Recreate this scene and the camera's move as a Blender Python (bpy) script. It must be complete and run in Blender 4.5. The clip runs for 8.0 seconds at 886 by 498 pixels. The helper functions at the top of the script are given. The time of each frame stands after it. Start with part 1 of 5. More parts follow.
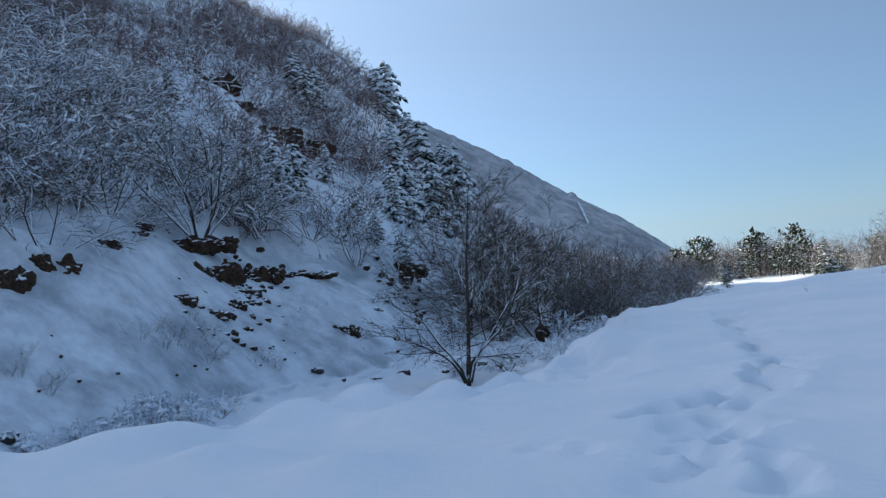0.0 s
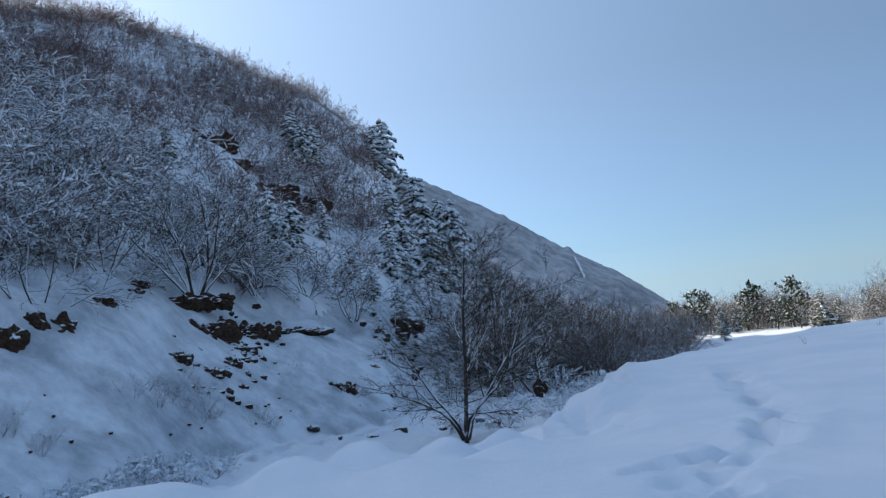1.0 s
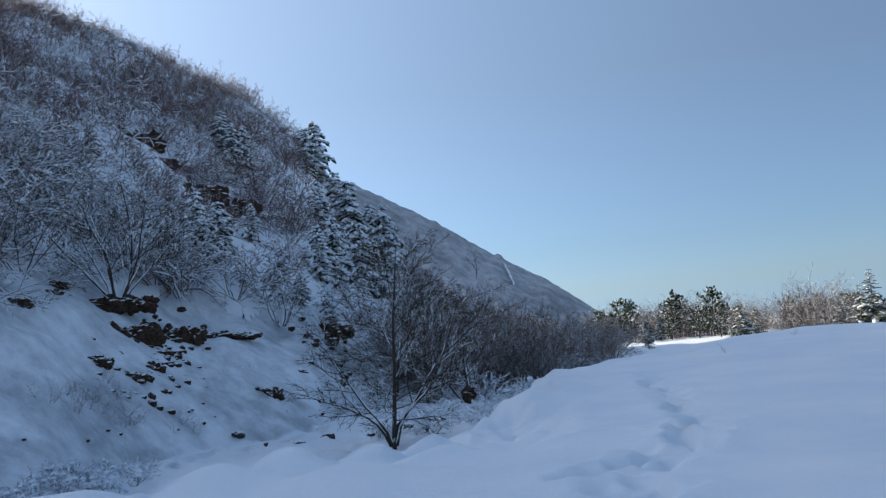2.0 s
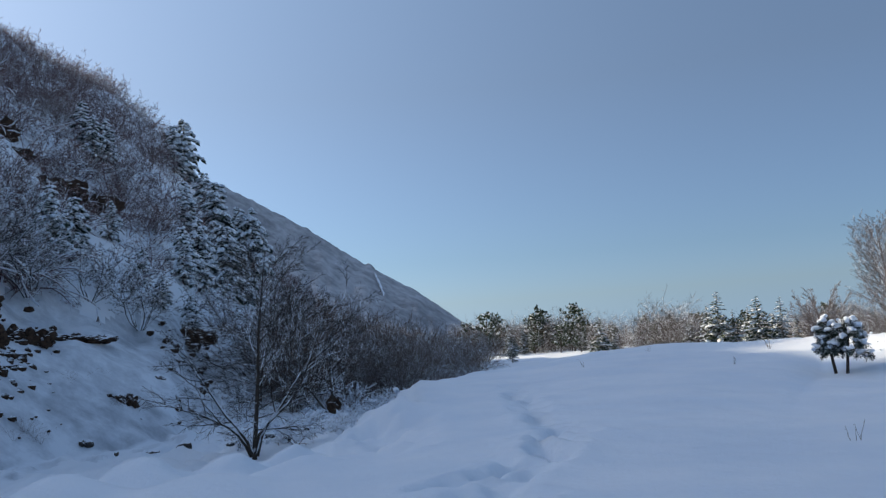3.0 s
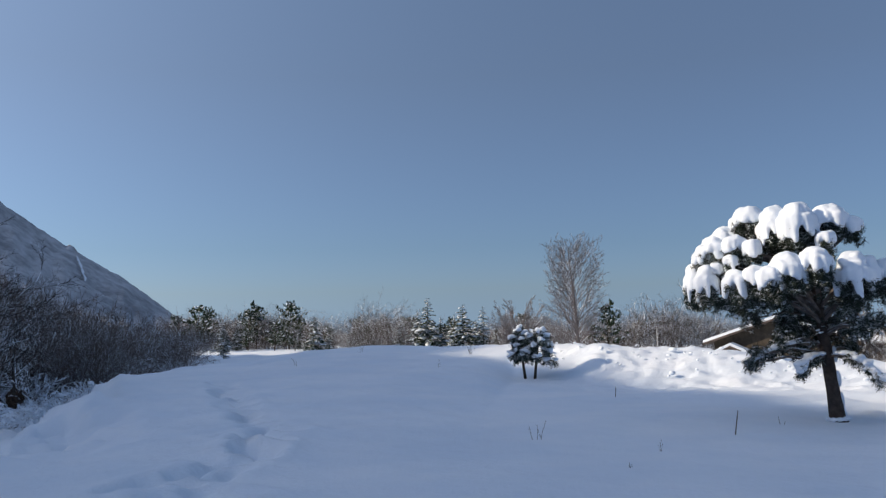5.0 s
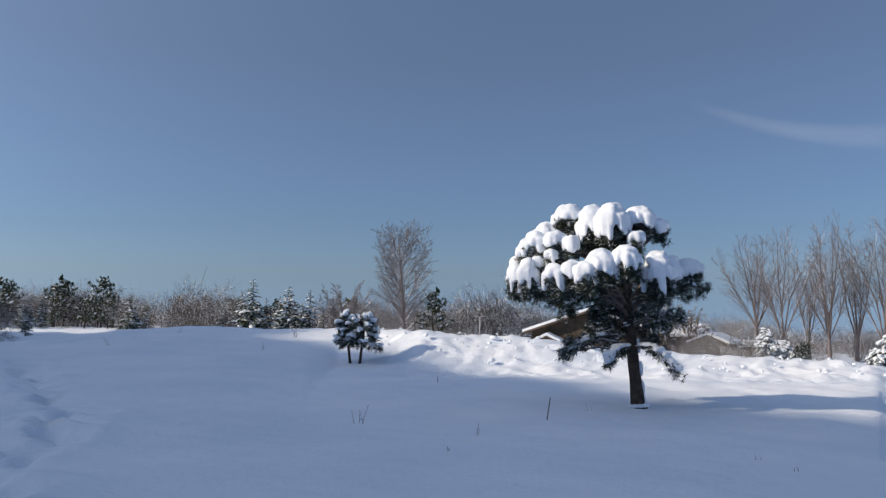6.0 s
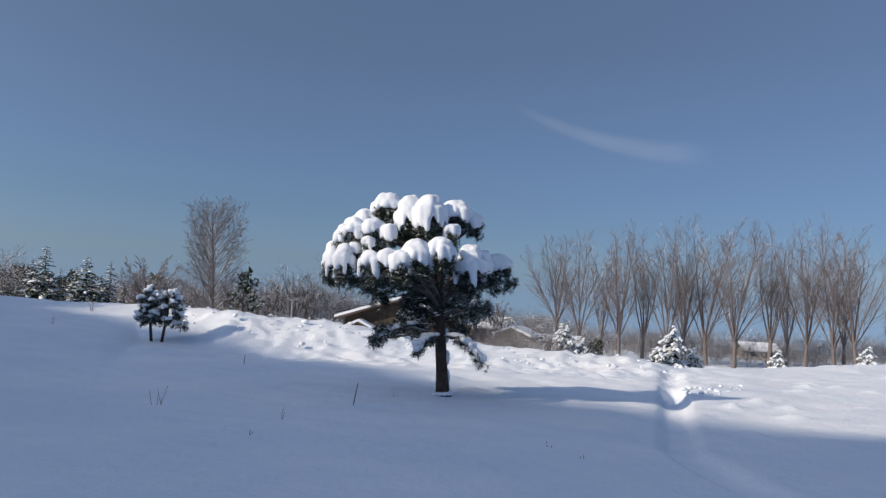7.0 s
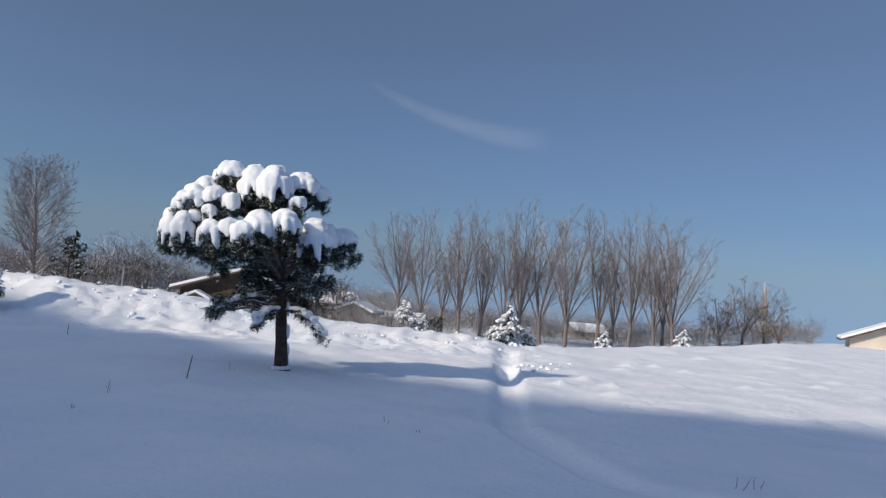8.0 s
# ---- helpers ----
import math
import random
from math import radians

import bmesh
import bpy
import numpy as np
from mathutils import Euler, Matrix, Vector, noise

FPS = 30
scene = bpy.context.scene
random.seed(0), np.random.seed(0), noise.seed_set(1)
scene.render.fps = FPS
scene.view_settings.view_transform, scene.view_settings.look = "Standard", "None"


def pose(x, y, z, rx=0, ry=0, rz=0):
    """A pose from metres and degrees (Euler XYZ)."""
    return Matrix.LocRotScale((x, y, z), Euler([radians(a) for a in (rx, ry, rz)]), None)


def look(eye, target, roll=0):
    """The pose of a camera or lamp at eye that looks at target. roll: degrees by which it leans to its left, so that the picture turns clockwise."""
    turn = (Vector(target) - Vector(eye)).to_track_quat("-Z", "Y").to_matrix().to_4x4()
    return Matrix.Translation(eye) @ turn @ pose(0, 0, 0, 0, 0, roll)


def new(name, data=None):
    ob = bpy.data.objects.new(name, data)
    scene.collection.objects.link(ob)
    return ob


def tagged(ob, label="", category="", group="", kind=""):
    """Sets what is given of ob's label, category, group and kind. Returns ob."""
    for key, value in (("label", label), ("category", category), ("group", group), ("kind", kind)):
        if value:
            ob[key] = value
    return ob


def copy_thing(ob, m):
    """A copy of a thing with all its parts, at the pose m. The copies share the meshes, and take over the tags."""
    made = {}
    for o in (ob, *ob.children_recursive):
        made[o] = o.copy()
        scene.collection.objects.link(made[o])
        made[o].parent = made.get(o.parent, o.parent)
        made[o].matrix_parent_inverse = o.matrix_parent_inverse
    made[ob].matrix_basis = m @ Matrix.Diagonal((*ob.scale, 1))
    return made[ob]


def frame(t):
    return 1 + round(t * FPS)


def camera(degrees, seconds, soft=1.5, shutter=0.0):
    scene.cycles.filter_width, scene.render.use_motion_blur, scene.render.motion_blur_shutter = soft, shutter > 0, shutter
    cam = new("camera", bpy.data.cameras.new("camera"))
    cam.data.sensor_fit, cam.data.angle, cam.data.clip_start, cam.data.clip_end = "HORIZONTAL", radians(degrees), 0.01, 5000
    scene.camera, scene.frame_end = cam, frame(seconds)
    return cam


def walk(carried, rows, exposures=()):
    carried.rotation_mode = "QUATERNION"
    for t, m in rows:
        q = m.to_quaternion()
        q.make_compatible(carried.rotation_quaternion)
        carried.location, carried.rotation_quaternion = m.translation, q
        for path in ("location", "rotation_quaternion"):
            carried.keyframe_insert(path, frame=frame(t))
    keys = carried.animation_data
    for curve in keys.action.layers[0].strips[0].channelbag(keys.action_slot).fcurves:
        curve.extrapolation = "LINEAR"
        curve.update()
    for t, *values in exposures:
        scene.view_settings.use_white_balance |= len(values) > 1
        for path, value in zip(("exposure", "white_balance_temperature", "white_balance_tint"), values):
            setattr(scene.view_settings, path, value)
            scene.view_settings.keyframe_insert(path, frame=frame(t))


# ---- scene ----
cam = camera(56.54, 8.0, 1.3)

PATH = [
    (0.0, pose(0, 0, 1.65, 92.96, 5.32, 0.28)),
    (0.5, pose(0, 0, 1.65, 94.68, 5.43, 0.64)),
    (1.0, pose(0, 0, 1.65, 96.78, 5.76, 0.07)),
    (2.5, pose(0, 0, 1.65, 96.67, 4.56, -9.07)),
    (3.0, pose(0, 0, 1.65, 96.68, 3.93, -13.98)),
    (3.5, pose(0, 0, 1.65, 96.40, 3.60, -17.84)),
    (4.0, pose(0, 0, 1.65, 96.26, 2.96, -22.75)),
    (4.5, pose(0, 0, 1.65, 96.11, 2.07, -27.98)),
    (6.0, pose(0, 0, 1.65, 94.50, -0.30, -45.46)),
    (6.5, pose(0, 0, 1.65, 94.26, -1.84, -51.75)),
    (7.0, pose(0, 0, 1.65, 93.91, -3.22, -58.36)),
    (7.5, pose(0, 0, 1.65, 93.30, -4.53, -64.20)),
    (8.0, pose(0, 0, 1.65, 93.01, -5.03, -69.24)),
]
walk(cam, PATH, [(0.0, 1.19, 7200, 4), (1.0, 1.19, 7200, 4), (2.5, 0.97, 7250, 6), (4.5, 0.65, 7150, 9), (6.5, 0.44, 6950, 11), (8.0, 0.33, 6900, 11)])

# ---- world and sun ----
SUN_BEARING, SUN_HEIGHT = -57.0, 27.0
world = bpy.data.worlds.new("sky")
scene.world = world
world.use_nodes = True
wn = world.node_tree.nodes
sky = wn.new("ShaderNodeTexSky")
sky.sky_type, sky.sun_disc = "NISHITA", False
sky.sun_elevation, sky.sun_rotation = radians(SUN_HEIGHT), radians(SUN_BEARING)
sky.altitude, sky.air_density, sky.dust_density, sky.ozone_density = 300, 1.0, 1.0, 1.2
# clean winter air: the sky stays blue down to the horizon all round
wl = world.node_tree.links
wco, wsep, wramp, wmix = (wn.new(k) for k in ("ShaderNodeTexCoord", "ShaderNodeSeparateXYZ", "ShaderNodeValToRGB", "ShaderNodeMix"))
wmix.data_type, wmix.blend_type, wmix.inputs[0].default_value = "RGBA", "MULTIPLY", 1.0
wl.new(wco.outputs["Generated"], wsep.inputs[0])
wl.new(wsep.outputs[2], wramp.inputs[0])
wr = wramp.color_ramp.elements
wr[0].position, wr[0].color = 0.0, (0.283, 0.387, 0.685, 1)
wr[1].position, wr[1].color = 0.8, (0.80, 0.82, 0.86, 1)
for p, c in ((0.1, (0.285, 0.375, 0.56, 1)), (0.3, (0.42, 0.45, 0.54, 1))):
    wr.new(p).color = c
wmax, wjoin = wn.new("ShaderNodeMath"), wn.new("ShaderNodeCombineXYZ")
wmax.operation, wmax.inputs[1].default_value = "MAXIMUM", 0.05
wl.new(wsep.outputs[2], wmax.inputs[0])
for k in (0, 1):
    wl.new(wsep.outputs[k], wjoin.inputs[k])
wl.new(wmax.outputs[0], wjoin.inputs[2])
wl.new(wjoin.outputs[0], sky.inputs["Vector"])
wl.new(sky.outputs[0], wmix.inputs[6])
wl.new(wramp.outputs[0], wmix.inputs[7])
# forward scatter: the air is brighter towards the sun and deeper away from it
wdot, whalf, wpow, wglow, wlift = wn.new("ShaderNodeVectorMath"), wn.new("ShaderNodeMath"), wn.new("ShaderNodeMath"), wn.new("ShaderNodeMix"), wn.new("ShaderNodeMix")
wdot.operation, whalf.operation, wpow.operation, wpow.inputs[1].default_value = "DOT_PRODUCT", "MULTIPLY_ADD", "POWER", 2.6
wdot.inputs[1].default_value = Vector((math.sin(radians(SUN_BEARING)) * math.cos(radians(SUN_HEIGHT)), math.cos(radians(SUN_BEARING)) * math.cos(radians(SUN_HEIGHT)), math.sin(radians(SUN_HEIGHT))))
whalf.inputs[1].default_value = whalf.inputs[2].default_value = 0.5
wl.new(wco.outputs["Generated"], wdot.inputs[0])
wl.new(wdot.outputs["Value"], whalf.inputs[0])
wl.new(whalf.outputs[0], wpow.inputs[0])
for k in (wglow, wlift):
    k.data_type = "RGBA"
wlift.blend_type, wlift.inputs[0].default_value = "MULTIPLY", 1.0
wglow.inputs[6].default_value, wglow.inputs[7].default_value = (0.86, 0.87, 0.88, 1), (1.80, 1.72, 1.60, 1)
wl.new(wpow.outputs[0], wglow.inputs[0])
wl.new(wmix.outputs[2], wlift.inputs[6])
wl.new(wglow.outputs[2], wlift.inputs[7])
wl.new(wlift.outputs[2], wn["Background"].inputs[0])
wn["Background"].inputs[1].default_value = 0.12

sun = new("sun", bpy.data.lights.new("sun", "SUN"))
sun.data.energy, sun.data.angle, sun.data.color = 2.8, radians(0.9), (1.0, 0.88, 0.73)
sb, sh = radians(SUN_BEARING), radians(SUN_HEIGHT)
sun.matrix_world = look((math.sin(sb) * 300 * math.cos(sh), math.cos(sb) * 300 * math.cos(sh), 300 * math.sin(sh)), (0, 0, 0))


# ---- materials ----
def material(name, rough=0.8, spec=0.3):
    m = bpy.data.materials.new(name)
    m.use_nodes = True
    b = m.node_tree.nodes["Principled BSDF"]
    b.inputs["Roughness"].default_value = rough
    b.inputs["Specular IOR Level"].default_value = spec
    return m, m.node_tree.nodes, m.node_tree.links, b


def noise_node(n, l, scale, detail=4.0, rough=0.6):
    co = n.new("ShaderNodeTexCoord")
    t = n.new("ShaderNodeTexNoise")
    t.inputs["Scale"].default_value, t.inputs["Detail"].default_value, t.inputs["Roughness"].default_value = scale, detail, rough
    l.new(co.outputs["Object"], t.inputs["Vector"])
    return t.outputs["Fac"]


def ramp(n, l, value, lo, hi, a, b):
    r = n.new("ShaderNodeValToRGB")
    r.color_ramp.elements[0].position, r.color_ramp.elements[1].position = lo, hi
    r.color_ramp.elements[0].color, r.color_ramp.elements[1].color = (*a, 1), (*b, 1)
    l.new(value, r.inputs[0])
    return r.outputs[0]


def blend(n, l, fac, a, b):
    m = n.new("ShaderNodeMix")
    m.data_type = "RGBA"
    l.new(fac, m.inputs[0])
    l.new(a, m.inputs[6])
    l.new(b, m.inputs[7])
    return m.outputs[2]


def calc(n, l, op, a, b):
    m = n.new("ShaderNodeMath")
    m.operation = op
    for k, v in enumerate((a, b)):
        if isinstance(v, (int, float)):
            m.inputs[k].default_value = v
        else:
            l.new(v, m.inputs[k])
    return m.outputs[0]


def bump(n, l, b, height, strength, dist):
    k = n.new("ShaderNodeBump")
    k.inputs["Strength"].default_value, k.inputs["Distance"].default_value = strength, dist
    l.new(height, k.inputs["Height"])
    l.new(k.outputs[0], b.inputs["Normal"])


SNOW_A, SNOW_B = (0.75, 0.82, 0.90), (0.85, 0.89, 0.94)


def snow_material(name, grain=0.38, scale=9.0):
    m, n, l, b = material(name, 0.65, 0.25)
    l.new(ramp(n, l, noise_node(n, l, 0.35, 5), 0.35, 0.65, SNOW_A, SNOW_B), b.inputs["Base Color"])
    h = calc(n, l, "ADD", calc(n, l, "MULTIPLY", noise_node(n, l, 1.1, 5), 1.6), calc(n, l, "MULTIPLY", noise_node(n, l, scale, 6, 0.7), 0.35))
    bump(n, l, b, h, grain, 0.12)
    return m


def frosted(name, dark_a, dark_b, cover, grain=5.0, spread=0.5, rough=0.85):
    """Bark, needles or earth with snow lying on all that faces up; cover: how much of it is white."""
    m, n, l, b = material(name, rough, 0.15)
    geo = n.new("ShaderNodeNewGeometry")
    sep = n.new("ShaderNodeSeparateXYZ")
    l.new(geo.outputs["Normal"], sep.inputs[0])
    up = calc(n, l, "ADD", sep.outputs[2], calc(n, l, "MULTIPLY", calc(n, l, "SUBTRACT", noise_node(n, l, grain, 3), 0.5), 2.2 * spread))
    r = n.new("ShaderNodeMapRange")
    r.inputs["From Min"].default_value, r.inputs["From Max"].default_value = 0.9 - cover * 1.6, 1.1 - cover * 1.6
    l.new(up, r.inputs["Value"])
    dark = ramp(n, l, noise_node(n, l, grain * 3.1, 4), 0.35, 0.65, dark_a, dark_b)
    white = ramp(n, l, noise_node(n, l, grain * 0.7, 3), 0.35, 0.65, SNOW_A, SNOW_B)
    l.new(blend(n, l, r.outputs[0], dark, white), b.inputs["Base Color"])
    return m


M_SNOW = snow_material("snow")
M_CAP = snow_material("packed_snow", 0.15, 14.0)
M_BARK = frosted("snowy_bark", (0.035, 0.027, 0.022), (0.09, 0.07, 0.055), 0.50, 4.0)
M_SNOWBARK = frosted("snow_covered_bark", (0.035, 0.027, 0.022), (0.09, 0.07, 0.055), 0.66, 3.0)
M_PINEBARK = frosted("dark_pine_bark", (0.03, 0.024, 0.02), (0.08, 0.06, 0.05), 0.1, 6.0)
M_POPLAR = frosted("grey_poplar_bark", (0.098, 0.085, 0.087), (0.23, 0.203, 0.203), 0.26, 3.0)
M_BARK_DRY = frosted("dry_bark", (0.075, 0.06, 0.052), (0.20, 0.165, 0.145), 0.16, 3.0)
M_TWIG = frosted("frosted_twigs", (0.065, 0.047, 0.042), (0.16, 0.12, 0.105), 0.46, 1.6, 0.7)
M_WOODS = frosted("bare_woodland", (0.058, 0.049, 0.048), (0.165, 0.14, 0.132), 0.36, 0.9, 0.9)
M_HILL = frosted("dark_hillside_twigs", (0.10, 0.062, 0.062), (0.235, 0.155, 0.148), 0.38, 0.8, 0.8)
M_THICKET = frosted("dark_brown_twigs", (0.11, 0.08, 0.068), (0.25, 0.185, 0.152), 0.38, 1.1, 0.7)
M_PINE = frosted("sunlit_needles", (0.015, 0.026, 0.014), (0.05, 0.07, 0.035), 0.10, 2.2, 0.9)
M_GREEN = frosted("dark_needles", (0.016, 0.026, 0.02), (0.06, 0.075, 0.055), 0.22, 5.0, 0.6)
M_EARTH = frosted("bare_earth", (0.022, 0.014, 0.010), (0.085, 0.05, 0.033), 0.13, 3.0, 0.5)
M_ROCK = frosted("wet_rock", (0.03, 0.028, 0.028), (0.10, 0.085, 0.075), 0.30, 3.5, 0.3)
M_SLOPE = frosted("wooded_slope", (0.05, 0.042, 0.038), (0.16, 0.14, 0.125), 0.56, 0.55, 0.9)


def thin_snow(name, a, b, stretch, scale, relief=0.3, steep=False):
    """Patchy snow over grass, earth or distant woods, in colours that also hold haze or shade; stretch draws the
    patches out downhill; steep: flat ground keeps its deep snow.
    """
    m, n, l, bs = material(name, 0.85, 0.1)
    co, mp, t = n.new("ShaderNodeTexCoord"), n.new("ShaderNodeMapping"), n.new("ShaderNodeTexNoise")
    mp.inputs["Scale"].default_value = stretch
    t.inputs["Scale"].default_value, t.inputs["Detail"].default_value, t.inputs["Roughness"].default_value = scale, 8, 0.68
    l.new(co.outputs["Object"], mp.inputs[0])
    l.new(mp.outputs[0], t.inputs["Vector"])
    f = calc(n, l, "ADD", calc(n, l, "MULTIPLY", t.outputs["Fac"], 0.6), calc(n, l, "MULTIPLY", noise_node(n, l, scale * 0.23, 4), 0.4))
    colour = ramp(n, l, f, 0.40, 0.60, a, b)
    if steep:
        geo, sep, r = n.new("ShaderNodeNewGeometry"), n.new("ShaderNodeSeparateXYZ"), n.new("ShaderNodeMapRange")
        l.new(geo.outputs["Normal"], sep.inputs[0])
        r.inputs["From Min"].default_value, r.inputs["From Max"].default_value = 0.86, 0.97
        l.new(sep.outputs[2], r.inputs["Value"])
        colour = blend(n, l, r.outputs[0], colour, ramp(n, l, noise_node(n, l, 0.35, 5), 0.35, 0.65, SNOW_A, SNOW_B))
    l.new(colour, bs.inputs["Base Color"])
    bump(n, l, bs, t.outputs["Fac"], relief, 0.2)
    return m


# snow-dusted forest, its greys lifted further: the haze of distance is in the colour
M_FAR = thin_snow("hazed_far_forest", (0.26, 0.265, 0.28), (0.52, 0.53, 0.56), (1.0, 0.5, 0.4), 0.11, 0.0)
# streaked thin snow, with the hillside's shade put into its darker colours
M_SHADED_SLOPE = thin_snow("slope_snow_and_shade", (0.40, 0.44, 0.49), (0.78, 0.83, 0.89), (1.0, 1.0, 0.35), 0.8, 0.3, True)


def plain(name, a, b, scale=3.0, rough=0.8, relief=0.15):
    m, n, l, bs = material(name, rough, 0.25)
    f = noise_node(n, l, scale, 5)
    l.new(ramp(n, l, f, 0.3, 0.7, a, b), bs.inputs["Base Color"])
    bump(n, l, bs, noise_node(n, l, scale * 6, 4), relief, 0.03)
    return m


M_WOOD = plain("brown_timber", (0.045, 0.036, 0.027), (0.11, 0.088, 0.066))
M_PLASTER = plain("cream_plaster", (0.50, 0.46, 0.41), (0.62, 0.57, 0.51), 0.6)
M_STONE = plain("grey_stone", (0.25, 0.24, 0.23), (0.42, 0.40, 0.37), 1.2)
M_TILE = plain("dark_roof", (0.06, 0.05, 0.045), (0.13, 0.10, 0.09), 2.0)
M_METAL = plain("painted_metal", (0.35, 0.35, 0.36), (0.5, 0.5, 0.5), 4.0, 0.45)
M_GLASS = plain("dark_glass", (0.02, 0.025, 0.03), (0.05, 0.055, 0.06), 2.0, 0.12, 0.0)
M_STRAW = plain("dry_stalk", (0.07, 0.055, 0.04), (0.16, 0.12, 0.08), 8.0)

# ---- the lie of the land: bearing from north (y), clockwise, in degrees ----
EYE = 1.65
CREST_B = [-180, -60, -29, -16, -10, -6, 0, 3, 9, 11, 12.3, 14.7, 15.8, 20, 24, 28, 36, 40, 44, 47.5, 53, 56, 61, 66, 72, 74, 78, 85, 92, 97, 120, 180]
CREST_R = [14, 12, 11.5, 12, 13, 14.5, 16, 17, 21, 26, 30, 33, 36, 38, 42, 44, 40, 33, 29, 29, 28, 28, 28, 28, 28, 27, 31, 41, 60, 90, 90, 60]
CREST_E = [-7, -8.4, -8.6, -8.9, -8.2, -7.4, -6.8, -6.6, -5.2, -3.5, -2.45, -2.3, -2.0, -1.8, -1.15, -0.95, -1.1, -1.0, -1.0, -1.3, -1.55, -2.0, -2.4, -2.6, -2.65, -3.2, -3.0, -2.3, -1.4, -0.95, -0.9, -1.2]
RISE_R = [(-180, 8), (12, 8), (30, 9), (36, 15), (38.3, 25.5), (44, 24), (72, 23.5), (78, 15), (180, 15)]
HILL_B = [-180, -120, -90, -60, -50, -45, -38, -34, -29, -21, -17, -12, -7.3, -4.3, -2.2, -0.5, 2, 5, 8, 12, 16, 180]
HILL_F = [30, 24, 20, 18, 17, 17, 18, 19, 20, 23, 26, 29, 32, 34, 37, 40, 44, 52, 60, 75, 90, 90]
HILL_C = [70, 60, 58, 57, 57, 58, 61, 66, 72, 82, 86, 92, 98, 100, 100, 100, 100, 102, 108, 120, 130, 130]
HILL_E = [8, 18, 28, 32.2, 31.0, 28.6, 27.0, 25.3, 23.3, 22.9, 21.6, 19.9, 17.8, 15.2, 11.2, 9.0, 6.2, 3.2, 0.9, -0.6, -1, -1]
MOUNDS = [(-2.3, 11.9, 0.42, 0.8), (-1.5, 13.9, 0.44, 0.75), (-0.1, 14.8, 0.38, 0.65), (0.9, 15.5, 0.32, 0.65), (3.3, 20.0, 0.5, 1.0), (-4.3, 10.2, 0.34, 0.9), (-0.5, 11.3, 0.26, 0.9),
          (-2.7, 9.0, 0.24, 0.7), (2.0, 17.4, 0.3, 0.8), (5.2, 25.4, 0.35, 1.2), (-6.0, 9.6, 0.36, 0.8), (1.0, 13.0, 0.24, 0.9), (-1.2, 8.0, 0.14, 0.6), (-3.6, 11.0, 0.25, 0.6)]


def smooth(t):
    t = np.clip(t, 0, 1)
    return t * t * (3 - 2 * t)


def land(x, y):
    """The height of the snow, without small bumps."""
    x, y = np.asarray(x, float), np.asarray(y, float)
    r, b = np.hypot(x, y), np.degrees(np.arctan2(x, y))
    rc = np.interp(b, CREST_B, CREST_R)
    zc = EYE + rc * np.tan(np.radians(np.interp(b, CREST_B, CREST_E)))
    r0 = np.interp(b, *zip(*RISE_R))
    r0 = np.minimum(r0, rc - 4)
    z = zc * smooth((r - r0) / (rc - r0))
    low = np.interp(b, [-30, 12, 15, 23, 28, 60, 66, 69, 81, 86, 92, 100], [-1.0, -1.0, -0.55, -0.55, -1.0, -1.5, -2.0, -3.6, -3.6, -2.8, -1.0, 0.0])
    width = np.interp(b, [-30, 8, 14, 60], [2.4, 3.0, 9.0, 14.0])
    z = z + (low - zc) * smooth((r - rc) / width) * np.where(r > rc, 1, 0)
    z = z - np.clip(r - 125, 0, None) * 0.03 * smooth((b - 40) / 12)
    f, c = np.interp(b, HILL_B, HILL_F), np.interp(b, HILL_B, HILL_C)
    top = EYE + c * np.tan(np.radians(np.interp(b, HILL_B, HILL_E)))
    u = (r - f) / (c - f)
    hill = low + (top - low) * np.clip(u, 0, 1) ** 1.06 - np.clip(r - c, 0, 400) * 0.22
    on = (b < 16) & (r > f)
    return np.where(on, np.maximum(z, np.maximum(hill, low)), z)


def at(bearing, dist):
    return dist * math.sin(radians(bearing)), dist * math.cos(radians(bearing))


def ground_at(x, y):
    return float(land(x, y))


def spot(bearing, slope, start=5.0):
    """Where a line of sight at that bearing and slope, both in degrees, comes down on the land: x, y, z, distance."""
    d = np.arange(start, 160, 0.1)
    x, y = d * math.sin(radians(bearing)), d * math.cos(radians(bearing))
    k = int(np.argmax(land(x, y) >= EYE + d * math.tan(radians(slope))))
    return x[k], y[k], float(land(x[k], y[k])), d[k]


# ---- mesh helpers ----
class Shape:
    def __init__(self):
        self.v, self.f, self.count = [], [], 0

    def add(self, v, f):
        self.v.append(np.asarray(v, float))
        self.f.append([tuple(int(i) + self.count for i in q) for q in f])
        self.count += len(v)

    def arrays(self):
        return np.concatenate(self.v), [q for g in self.f for q in g]


def mesh_of(name, v, f, mat, soft=False):
    me = bpy.data.meshes.new(name)
    me.from_pydata(np.asarray(v).tolist(), [], f)
    me.materials.append(mat)
    if soft:
        me.polygons.foreach_set("use_smooth", [True] * len(me.polygons))
    me.update()
    return me


def part(name, shape, mat, parent=None, label="", soft=False):
    v, f = shape.arrays()
    ob = new(name, mesh_of(name, v, f, mat, soft))
    ob.parent = parent
    return tagged(ob, label)


def thing(name, label, category, group="", m=None):
    ob = new(name)
    ob.empty_display_size = 0.2
    if m is not None:
        ob.matrix_basis = m
    return tagged(ob, label, category, group)


TUBE_FACES = {}


